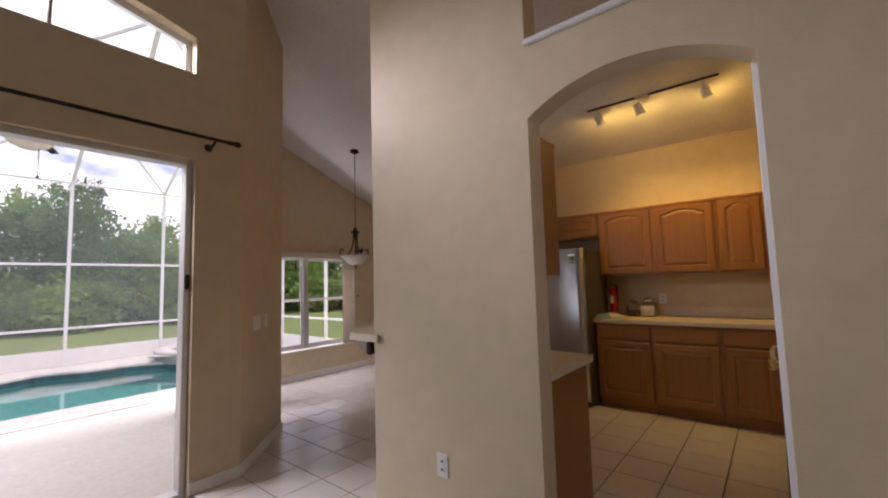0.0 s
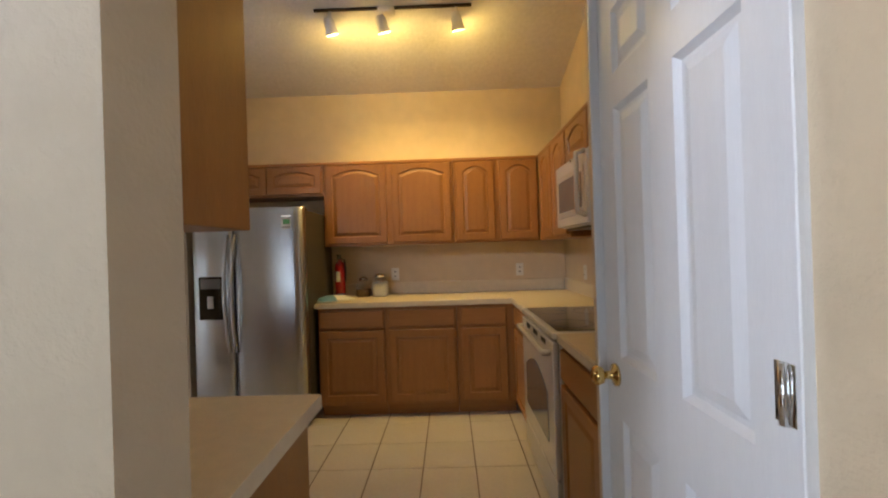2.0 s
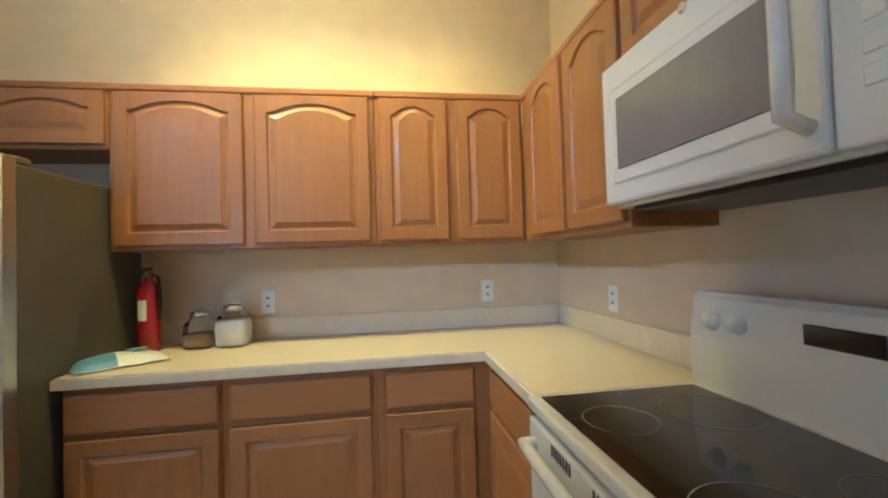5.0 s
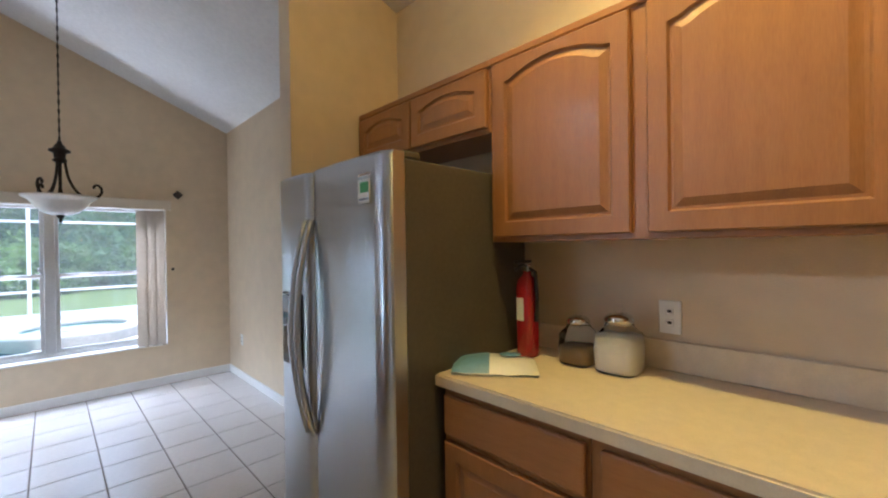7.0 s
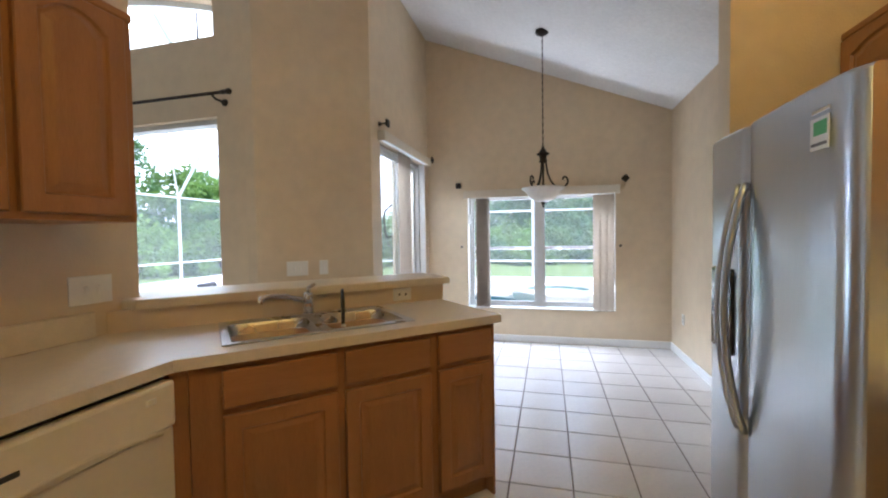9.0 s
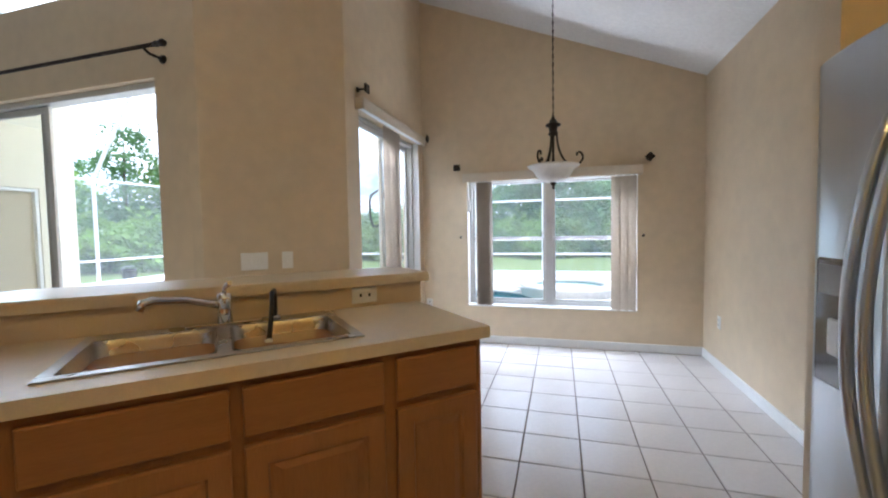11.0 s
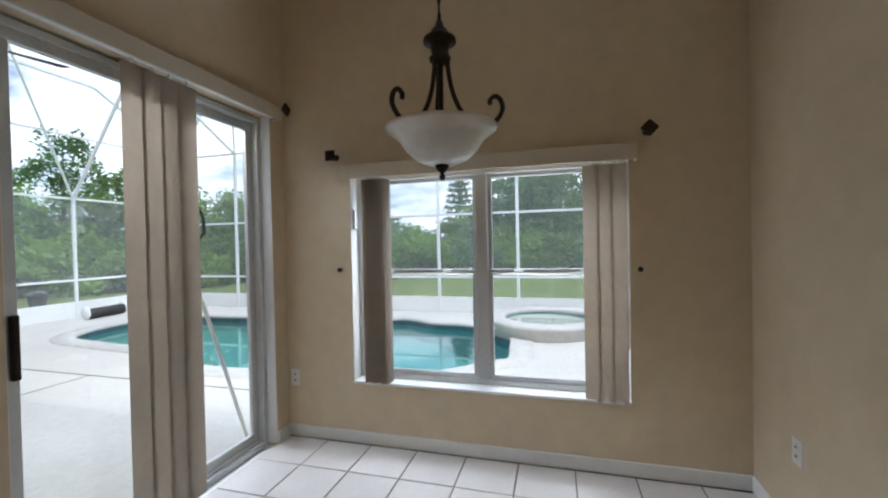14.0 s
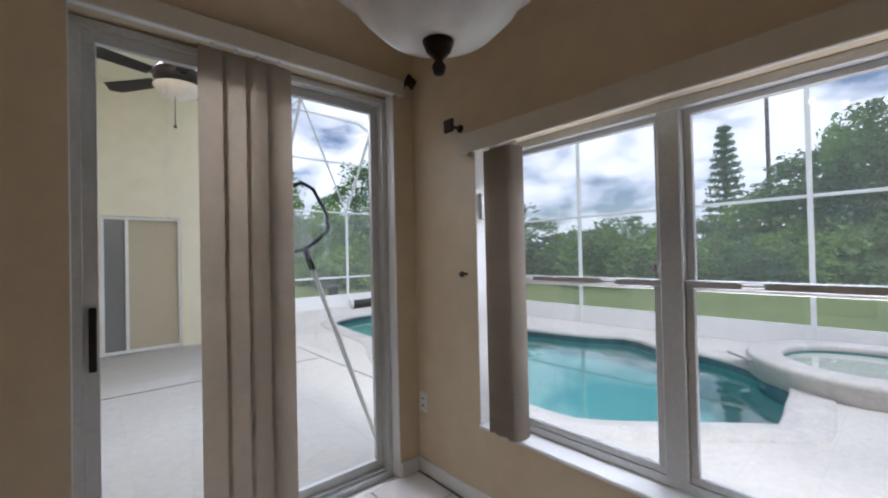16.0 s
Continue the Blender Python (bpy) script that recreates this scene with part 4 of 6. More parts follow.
def six_panel():
    bm = bmesh.new()
    xs = [0, 0.10, 0.30, 0.405, 0.605, W6]
    zs = [0, 0.21, 0.80, 0.975, 1.69, 1.785, 1.965, H6]
    grid = {}

    def v(x, y, z):
        k = (round(x, 4), round(y, 4), round(z, 4))
        if k not in grid:
            grid[k] = bm.verts.new((x, y, z))
        return grid[k]
    for i in range(5):
        for j in range(7):
            x0, x1, z0, z1 = xs[i], xs[i + 1], zs[j], zs[j + 1]
            if i in (1, 3) and j in (1, 3, 5):
                last = [(x0, z0), (x1, z0), (x1, z1), (x0, z1)]
                ly = -0.035
                for ins, y in ((0.014, -0.023), (0.024, -0.023), (0.05, -0.031)):
                    cur = [(x0 + ins, z0 + ins), (x1 - ins, z0 + ins), (x1 - ins, z1 - ins), (x0 + ins, z1 - ins)]
                    for k in range(4):
                        n = (k + 1) % 4
                        bm.faces.new((v(last[k][0], ly, last[k][1]), v(last[n][0], ly, last[n][1]), v(cur[n][0], y, cur[n][1]), v(cur[k][0], y, cur[k][1])))
                    last, ly = cur, y
                bm.faces.new([v(x, ly, z) for x, z in last])
            else:
                bm.faces.new((v(x0, -0.035, z0), v(x1, -0.035, z0), v(x1, -0.035, z1), v(x0, -0.035, z1)))
    es = [e for e in bm.edges if e.is_boundary]
    r = bmesh.ops.extrude_edge_only(bm, edges=es)
    nv2 = [x for x in r["geom"] if isinstance(x, bmesh.types.BMVert)]
    for q in nv2:
        q.co.y = 0.0
    bm.faces.new(sorted(nv2, key=lambda q: math.atan2(q.co.z - 1, q.co.x - 0.37)))
    bmesh.ops.recalc_face_normals(bm, faces=bm.faces)
    return bm


DM = rz(-90, AX1 + 0.042, 3.362, 0.012)
leaf = part("leaf", six_panel(), DOORW, pd, m=DM)
part("frame", box(box(B(-0.013, -0.003, -0.06, 0.05, -0.012, 2.105, 0.002), W6 + 0.003, W6 + 0.015, -0.06, 0.05, -0.012, 2.105, 0.002), -0.013, W6 + 0.015, -0.06, 0.05, H6 + 0.003, 2.107, 0.002), DOORW, pd, "white door jamb", m=DM)
for z in (0.30, 1.035, 1.76):
    part("hinge", box(lathe([(0.0, 0), (0.007, 0), (0.007, 0.09), (0.0, 0.09)], 10, Matrix.Translation((W6 - 0.039, -0.041, z))), W6 - 0.06, W6 - 0.018, -0.038, -0.0352, z, z + 0.09, 0.001), CHROME, leaf, "bright steel hinge", m=DM)
part("knob", lathe([(0.0, 0.0), (0.033, 0.0), (0.031, 0.008), (0.012, 0.014), (0.011, 0.034), (0.024, 0.042), (0.029, 0.056), (0.022, 0.068), (0.0, 0.072)], 24, DM @ Matrix.Translation((0.065, -0.035, 0.92)) @ Matrix.Rotation(radians(90), 4, "X")), BRASS, leaf, "polished brass knob")

# ---- track lights ----
def track_light(p0, p1, heads, aim, label, watts):
    """A ceiling track from p0 to p1 (x, y), with heads at fractions along it."""
    def at(u):
        x, y = p0[0] + (p1[0] - p0[0]) * u, p0[1] + (p1[1] - p0[1]) * u
        return Vector((x, y, roof(x, y)))
    a, b = at(0), at(1)
    c = thing("track_light", *at(0.5), label, "track light")
    d = (b - a).normalized()
    side = d.cross(Vector((0, 0, 1))).normalized()
    bm = bmesh.new()
    vs = [[bm.verts.new(p + side * s + Vector((0, 0, z))) for s, z in ((-0.01, -0.001), (0.01, -0.001), (0.01, -0.016), (-0.01, -0.016))] for p in (a, b)]
    bm.faces.new(vs[0])
    bm.faces.new(vs[1][::-1])
    for i in range(4):
        bm.faces.new((vs[0][i], vs[1][i], vs[1][(i + 1) % 4], vs[0][(i + 1) % 4]))
    bmesh.ops.recalc_face_normals(bm, faces=bm.faces)
    part("rail", bm, BRONZE, c, "dark metal rail")
    m = at(0.46)
    part("feed_box", B(m.x - 0.06, m.x + 0.06, m.y - 0.04, m.y + 0.04, m.z - 0.05, m.z - 0.012, 0.01, seg=2), TRIM, c, "white power feed box")
    for u in heads:
        p = at(u)
        q = p + Vector((0, 0, -0.12))
        way = Vector(aim).normalized()
        rot = way.to_track_quat("Z", "Y").to_matrix().to_4x4()
        h = part("lamp_head", lathe([(0.0, -0.055), (0.024, -0.055), (0.036, -0.035), (0.04, 0.03), (0.05, 0.062), (0.047, 0.062), (0.036, 0.03), (0.032, -0.02), (0.0, -0.03)], 24, Matrix.Translation(q) @ rot), TRIM, c, "white lamp head")
        part("stem", tube([p + Vector((0, 0, -0.02)), q + Vector((0, 0, 0.04))], 0.009, 8), TRIM, h)
        part("bulb", lathe([(0.0, 0.048), (0.026, 0.042), (0.032, 0.02), (0.012, -0.015), (0.0, -0.02)], 20, Matrix.Translation(q) @ rot), HEATER, h, "warm glowing bulb")
        bulb_light(q + way * 0.085, watts)
        if watts > 2:
            spot_light(q + way * 0.09, q + way, watts * 5.4)


track_light((-0.60, 5.02), (0.54, 5.02), (0.10, 0.43, 0.905), (0.20, 0.40, -0.9), "white three-lamp track light on the sloped ceiling", TRACK_W)
track_light((1.02, 3.62), (1.02, 4.50), (0.12, 0.5, 0.88), (-0.45, 0.1, -0.9), "second white track light near the closet", TRACK_W * 0.15)

# ceiling vent of the kitchen
vx, vy = 0.30, 3.75
cv = thing("ceiling_vent", vx, vy, roof(vx, vy), "cream metal air vent in the sloped ceiling", "vent")
VM = Matrix.Translation((vx, vy, roof(vx, vy) - 0.004)) @ Matrix.Rotation(math.atan2(roof(vx, vy + 0.1) - roof(vx, vy), 0.1), 4, "X")
bm = bmesh.new()
for b in ((-0.17, 0.17, -0.10, -0.08), (-0.17, 0.17, 0.08, 0.10), (-0.17, -0.15, -0.08, 0.08), (0.15, 0.17, -0.08, 0.08)):
    box(bm, *b, -0.012, 0.004, 0.003)
part("frame", bm, VALANCE, cv, m=VM)
for i in range(9):
    x = -0.14 + i * 0.034
    part("slat", B(-0.011, 0.011, -0.08, 0.08, -0.002, 0.0, m=Matrix.Translation((x, 0, -0.004)) @ Matrix.Rotation(radians(38), 4, "Y")), VALANCE, cv, m=VM)


# ---- baseboards ----
def baseboard(name, x0, y0, x1, y1, side):
    """A white skirting along a wall from (x0, y0) to (x1, y1), lying to the left (+1) or right (-1) of that line."""
    d = Vector((x1 - x0, y1 - y0, 0))
    L = d.length
    m = Matrix.Translation((x0, y0, 0)) @ Matrix.Rotation(math.atan2(d.y, d.x), 4, "Z")
    bm = B(0, L, 0.0 if side > 0 else -0.014, 0.014 if side > 0 else 0.0, 0.0, 0.082, 0.004, m=m)
    return struct(name, bm, TRIM, "white painted wooden baseboard", "baseboard")


baseboard("baseboard_nook_west", NW, NS, NW, NN, -1)
baseboard("baseboard_nook_north", -1.825, NN, NW + 0.015, NN, 1)
baseboard("baseboard_nook_south", NW + 0.015, NS, NSL[0], NS, 1)
baseboard("baseboard_nook_pier", NSL[1], NS, -2.93, NS, 1)
baseboard("baseboard_pier", -2.93, NS, LW, 2.28, 1)
baseboard("baseboard_living_west", LW, 2.28, LW, 1.95, 1)
baseboard("baseboard_arch", AX0, AW0, -1.085, AW0, 1)
baseboard("baseboard_arch_east", 5.85, AW0, AX1, AW0, 1)
baseboard("baseboard_stub", -1.70, 5.20, -1.825, 5.20, 1)
baseboard("baseboard_stub_west", -1.825, 5.20, -1.825, NN, 1)

# ---- nook window ----
wy0, wy1, wz0, wz1 = WIN
wd = thing("window_nook", NW - 0.1, (wy0 + wy1) / 2, wz0, "wide white aluminium twin single-hung window", "window", kind="structure")
XF = NW - 0.10


def window_frame_y(x0, x1, y0, y1, z0, z1, w, bm=None, bev=0.003):
    bm = bm or bmesh.new()
    box(bm, x0, x1, y0, y1, z0, z0 + w, bev)
    box(bm, x0, x1, y0, y1, z1 - w, z1, bev)
    box(bm, x0, x1, y0, y0 + w, z0 + w, z1 - w, bev)
    box(bm, x0, x1, y1 - w, y1, z0 + w, z1 - w, bev)
    return bm


part("frame", window_frame_y(XF - 0.06, XF, wy0, wy1, wz0 + 0.02, wz1, 0.035), ALU, wd)
ym = 4.325
part("mullion", B(XF - 0.06, XF + 0.01, ym - 0.038, ym + 0.038, wz0 + 0.055, wz1 - 0.035, 0.004), ALU, wd)
zm = 1.14
for a, b in ((wy0 + 0.035, ym - 0.038), (ym + 0.038, wy1 - 0.035)):
    s = part("lower_sash", window_frame_y(XF - 0.03, XF - 0.005, a, b, wz0 + 0.055, zm + 0.02, 0.028), ALU, wd)
    g = part("pane", B(XF - 0.02, XF - 0.016, a + 0.028, b - 0.028, wz0 + 0.083, zm - 0.008), GLASS, s)
    g.visible_shadow = False
    s = part("upper_sash", window_frame_y(XF - 0.058, XF - 0.033, a, b, zm - 0.02, wz1 - 0.035, 0.025), ALU, wd)
    g = part("pane", B(XF - 0.048, XF - 0.044, a + 0.025, b - 0.025, zm + 0.005, wz1 - 0.06), GLASS, s)
    g.visible_shadow = False
    for y in (a + (b - a) * 0.25, a + (b - a) * 0.75):
        part("sash_lock", B(XF - 0.006, XF + 0.012, y - 0.03, y + 0.03, zm + 0.0, zm + 0.014, 0.004), ALU, s, "small metal sash lock")
part("sill", B(XF - 0.01, NW + 0.012, wy0, wy1, wz0 - 0.0, wz0 + 0.018, 0.004), TRIM, wd, "white marble sill")
rb = bmesh.new()
for y0, y1 in ((wy0, wy0 + 0.004), (wy1 - 0.004, wy1)):
    box(rb, XF, NW - 0.002, y0, y1, wz0 + 0.019, wz1)
part("reveal", rb, TRIM, wd, "white painted reveal")
solo("alarm_sensor", B(NW - 0.055, NW - 0.02, wy0 + 0.005, wy0 + 0.025, 1.44, 1.57, 0.005, seg=2), PAPER, "small white plastic alarm sensor on the window frame", "sensor")

tag = solo("window_sticker", B(XF - 0.0155, XF - 0.0148, ym - 0.075, ym - 0.05, zm + 0.045, zm + 0.078), PAPER, "tiny white number sticker on the window glass", "sticker")
fd = bpy.data.curves.new("digit", "FONT")
fd.body, fd.size, fd.extrude, fd.align_x = "3", 0.03, 0.0003, "CENTER"
fd.materials.append(BLACKP)
dg = new("digit", fd)
dg.parent = tag
dg.matrix_basis = WORLD_OF[tag].inverted() @ Matrix.Translation((XF - 0.0143, ym - 0.0625, zm + 0.051)) @ Matrix.Rotation(radians(90), 4, "Z") @ Matrix.Rotation(radians(90), 4, "X")


def vane_stack(name, x, y0, y1, z0, z1, n, ang, label, along="y", w=0.089, curve=0.0022):
    """Vertical-blind vanes hanging side by side."""
    c = thing(name, x if along == "y" else (y0 + y1) / 2, (y0 + y1) / 2 if along == "y" else x, z0, label, "vertical blind")
    for i in range(n):
        p = y0 + (y1 - y0) * (i + 0.5) / n
        bm = bmesh.new()
        N = 6
        cols = [[bm.verts.new((w * (k / N - 0.5), curve * (1 - (2 * k / N - 1) ** 2), z)) for z in (z0 + 0.004 * math.sin(i * 1.7), z1)] for k in range(N + 1)]
        for a, b in zip(cols, cols[1:]):
            f = bm.faces.new((a[0], b[0], b[1], a[1]))
            f.smooth = True
        bmesh.ops.solidify(bm, geom=list(bm.faces), thickness=0.0012)
        for f in bm.faces:
            f.smooth = False
        jit = random.uniform(-1.5, 1.5)
        m = (Matrix.Translation((x, p, 0)) if along == "y" else Matrix.Translation((p, x, 0))) @ Matrix.Rotation(radians(ang + jit), 4, "Z")
        part("vane", bm, VANE, c, m=m)
        mm = m @ Matrix.Translation((0, 0, z1))
        part("carrier", B(-0.008, 0.008, -0.004, 0.004, 0.0, 0.022, 0.001), PAPER, c, m=mm)
    return c


vane_stack("vertical_blind", NW + 0.005, 3.56, 3.73, 0.425, 1.755, 9, -10, "gathered taupe vertical blind vanes beside the window", curve=0.009)
vane_stack("vertical_blind", NW + 0.012, 4.94, 5.155, 0.405, 1.755, 3, 83, "overlapping taupe vertical blind vanes, nearly closed")
va_ = thing("blind_valance", NW + 0.03, 4.31, 1.755, "cream vinyl blind valance over the window", "valance")
part("fascia", B(NW + 0.062, NW + 0.072, wy0 - 0.035, wy1 + 0.035, 1.762, 1.855, 0.003), VALANCE, va_)
part("return", B(NW + 0.0, NW + 0.061, wy0 - 0.035, wy0 - 0.027, 1.762, 1.855, 0.002), VALANCE, va_)
part("return", B(NW + 0.0, NW + 0.061, wy1 + 0.027, wy1 + 0.035, 1.762, 1.855, 0.002), VALANCE, va_)
part("headrail", B(NW + 0.0, NW + 0.045, wy0, wy1, 1.78, 1.82, 0.003), ALUW, va_)
part("bead_chain", tube([(NW + 0.02, wy1 - 0.012, 1.78), (NW + 0.022, wy1 - 0.012, 1.25), (NW + 0.02, wy1 - 0.012, 0.72)], 0.003, 6), PAPER, va_)


def rod_bracket(m, label, angle=0):
    """A square bronze curtain-rod holder on a post."""
    o = m.translation
    c = thing("rod_bracket", o.x, o.y, o.z, label, "bracket", "curtain rod brackets")
    part("post", tube([(0, 0, 0), (0, -0.075, 0)], 0.008, 10), BRONZE, c, m=m)
    part("wall_cap", lathe([(0.0, 0.0), (0.022, 0.0), (0.018, 0.012), (0.0, 0.014)], 16, m @ Matrix.Rotation(radians(90), 4, "X")), BRONZE, c)
    part("square_plate", B(-0.034, 0.034, -0.092, -0.073, -0.034, 0.034, 0.006, m=Matrix.Rotation(radians(angle), 4, "Y")), BRONZE, c, "square bronze end plate", m=m)


rod_bracket(rz(90, NW, 3.36, 1.92), "square bronze curtain rod bracket beside the window")
rod_bracket(rz(90, NW, 5.27, 1.92), "square bronze curtain rod bracket, tilted on one corner", 45)
rod_bracket(rz(180, -3.12, NS, 2.335), "square bronze curtain rod bracket above the sliding door")
rod_bracket(rz(180, -4.575, NS, 2.26), "square bronze curtain rod bracket above the sliding door", 30)
for y in (3.385, 5.225):
    hk = thing("holdback_hook", NW, y, 1.165, "small bronze curtain holdback hook", "hook", "holdback hooks")
    part("stem", tube([(NW, y, 1.165), (NW + 0.035, y, 1.165)], 0.006, 8), BRONZE, hk)
    part("knob", lathe([(0.0, 0.0), (0.016, 0.0), (0.012, 0.014), (0.0, 0.016)], 14, Matrix.Translation((NW + 0.033, y, 1.165)) @ Matrix.Rotation(radians(90), 4, "Y")), BRONZE, hk)

# ---- nook sliding door ----
sx0, sx1, _, sz1 = NSL
sd = thing("door_nook_slider", (sx0 + sx1) / 2, NS - 0.1, 0, "aluminium sliding glass door to the pool deck", "door", kind="structure")
YF = NS - 0.12


def frame_x(y0, y1, x0, x1, z0, z1, w, bev=0.003):
    bm = bmesh.new()
    box(bm, x0, x1, y0, y1, z0, z0 + w, bev)
    box(bm, x0, x1, y0, y1, z1 - w, z1, bev)
    box(bm, x0, x0 + w, y0, y1, z0 + w, z1 - w, bev)
    box(bm, x1 - w, x1, y0, y1, z0 + w, z1 - w, bev)
    return bm


part("frame", frame_x(YF - 0.045, YF + 0.045, sx0, sx1, -0.02, sz1 - 0.01, 0.035), ALU, sd)
part("track", B(sx0 + 0.035, sx1 - 0.035, YF - 0.02, YF + 0.02, 0.016, 0.03, 0.002), ALU, sd)
xm = (sx0 + sx1) / 2
for nm, x0, x1, dy in (("fixed_panel", sx0 + 0.03, xm + 0.04, -0.022), ("sliding_panel", xm - 0.04, sx1 - 0.03, 0.022)):
    p = part(nm, frame_x(YF + dy - 0.016, YF + dy + 0.016, x0, x1, 0.03, sz1 - 0.045, 0.05), ALU, sd)
    g = part("pane", B(x0 + 0.05, x1 - 0.05, YF + dy - 0.003, YF + dy + 0.003, 0.08, sz1 - 0.095), GLASS, p)
    g.visible_shadow = False
part("pull_handle", B(sx1 - 0.072, sx1 - 0.048, YF + 0.04, YF + 0.065, 0.86, 1.10, 0.006, seg=2), BRONZE, sd, "dark pull handle")
rb = bmesh.new()
box(rb, sx0, sx0 + 0.003, YF + 0.045, NS - 0.002, 0.0, sz1)
box(rb, sx1 - 0.003, sx1, YF + 0.045, NS - 0.002, 0.0, sz1)
part("reveal", rb, TRIM, sd, "white painted reveal")
part("threshold", B(sx0, sx1, NS - 0.2, NS, -0.12, -0.021), TRIM, sd)
va2 = thing("blind_valance", xm, NS + 0.03, 2.15, "cream vinyl blind valance over the sliding door", "valance")
part("fascia", B(sx0 - 0.03, sx1 + 0.05, NS + 0.062, NS + 0.072, 2.175, 2.265, 0.003), VALANCE, va2)
part("return", B(sx0 - 0.03, sx0 - 0.022, NS, NS + 0.061, 2.175, 2.265, 0.002), VALANCE, va2)
part("return", B(sx1 + 0.042, sx1 + 0.05, NS, NS + 0.061, 2.175, 2.265, 0.002), VALANCE, va2)
part("headrail", B(sx0, sx1, NS, NS + 0.045, 2.19, 2.23, 0.003), ALUW, va2)
vane_stack("vertical_blind", NS + 0.022, -3.905, -3.535, 0.035, 2.165, 4, 3, "taupe vertical blind vanes hanging in the middle of the door", "x", 0.112, 0.002)
outlet(rz(90, NW, 3.0, 0.41), "white outlet plate low on the nook wall")
outlet(rz(0, -4.24, NN, 0.41), "white outlet plate low on the nook wall")

# pier switches
pdir = Vector((-2.93 - LW, NS - 2.28, 0)).normalized()
pang = math.degrees(math.atan2(pdir.y, pdir.x))
for u, words, n in ((0.314, "white double switch plate on the slanted pier", 2), (0.537, "white single switch plate on the slanted pier", 1)):
    outlet(rz(pang, LW + (-2.93 - LW) * u, 2.28 + (NS - 2.28) * u, 1.063), words, "light_switch", "switch", n)

# ---- living room slider, transom and curtain rod ----
ly0, ly1, _, lz1 = LSL
ls = thing("door_living_slider", LW - 0.1, 0.2, 0, "wide aluminium sliding glass door to the lanai", "door", kind="structure")
part("frame", window_frame_y(LW - 0.15, LW - 0.05, ly0, ly1, -0.03, lz1, 0.04), ALU, ls)
step = (ly1 - ly0 - 0.08) / 3
for i in range(3):
    a = ly0 + 0.04 + i * step
    dx = -0.08 - 0.03 * (i % 2)
    # the panel nearest the pier stands open behind its neighbour
    if i == 2:
        a -= step - 0.06
    p = part("door_panel", window_frame_y(LW + dx - 0.012 - (0.02 if i == 2 else 0), LW + dx + 0.012 - (0.02 if i == 2 else 0), a, a + step, 0.012, lz1 - 0.045, 0.045), ALU, ls)
    g = part("pane", B(LW + dx - 0.003 - (0.02 if i == 2 else 0), LW + dx + 0.003 - (0.02 if i == 2 else 0), a + 0.045, a + step - 0.045, 0.06, lz1 - 0.09), GLASS, p)
    g.visible_shadow = False
part("threshold", B(LW - 0.2, LW, ly0, ly1, -0.12, -0.031), TRIM, ls)
part("latch", B(LW - 0.05, LW - 0.03, ly1 - 0.035, ly1 - 0.012, 1.35, 1.45, 0.004), BRONZE, ls, "dark latch")
tw = thing("window_transom", LW - 0.1, 0.2, 2.875, "arched white transom window above the sliding door", "window", kind="structure")
bm = bmesh.new()
NT = 24
for i in range(NT):
    y0, y1 = TR0 + (TR1 - TR0) * i / NT, TR0 + (TR1 - TR0) * (i + 1) / NT
    v = [bm.verts.new((x, y, z)) for x in (LW - 0.14, LW - 0.09) for y, z in ((y0, transom_top(y0) - 0.045), (y1, transom_top(y1) - 0.045), (y1, transom_top(y1)), (y0, transom_top(y0)))]
    for f in ((0, 1, 2, 3), (7, 6, 5, 4), (0, 4, 5, 1), (3, 2, 6, 7)):
        bm.faces.new([v[k] for k in f])
box(bm, LW - 0.14, LW - 0.09, TR0, TR1, 2.876, 2.92)
box(bm, LW - 0.14, LW - 0.09, TR0, TR0 + 0.04, 2.92, 3.14)
box(bm, LW - 0.14, LW - 0.09, TR1 - 0.04, TR1, 2.92, 3.14)
box(bm, LW - 0.14, LW - 0.09, 0.16, 0.20, 2.92, transom_top(0.18) - 0.04)
bmesh.ops.recalc_face_normals(bm, faces=bm.faces)
part("frame", bm, ALUW, tw)
bm = bmesh.new()
for x in (LW - 0.118, LW - 0.112):
    vs = [bm.verts.new((x, TR0 + 0.03, 2.91)), bm.verts.new((x, TR1 - 0.03, 2.91))] + [bm.verts.new((x, TR1 - 0.03 - (TR1 - TR0 - 0.06) * i / NT, transom_top(TR1 - 0.03 - (TR1 - TR0 - 0.06) * i / NT) - 0.03)) for i in range(NT + 1)]
    bm.faces.new(vs)
bmesh.ops.bridge_loops(bm, edges=list(bm.edges))
g = part("pane", bm, GLASS, tw)
g.visible_shadow = False
rod = thing("curtain_rod", LW + 0.12, 0.2, 2.385, "black metal curtain rod above the sliding door", "curtain rod")
RX, RZ = LW + 0.125, 2.385
part("pole", tube([(RX, -1.8, RZ), (RX, 2.12, RZ)], 0.012, 12), BRONZE, rod)
fin = [(0.0, 0.0), (0.016, 0.0), (0.018, 0.02), (0.012, 0.03), (0.02, 0.05), (0.022, 0.07), (0.012, 0.085), (0.0, 0.088)]
part("finial", lathe(fin, 16, Matrix.Translation((RX, 2.115, RZ)) @ Matrix.Rotation(radians(-90), 4, "X")), BRONZE, rod)
part("finial", lathe(fin, 16, Matrix.Translation((RX, -1.795, RZ)) @ Matrix.Rotation(radians(90), 4, "X")), BRONZE, rod)
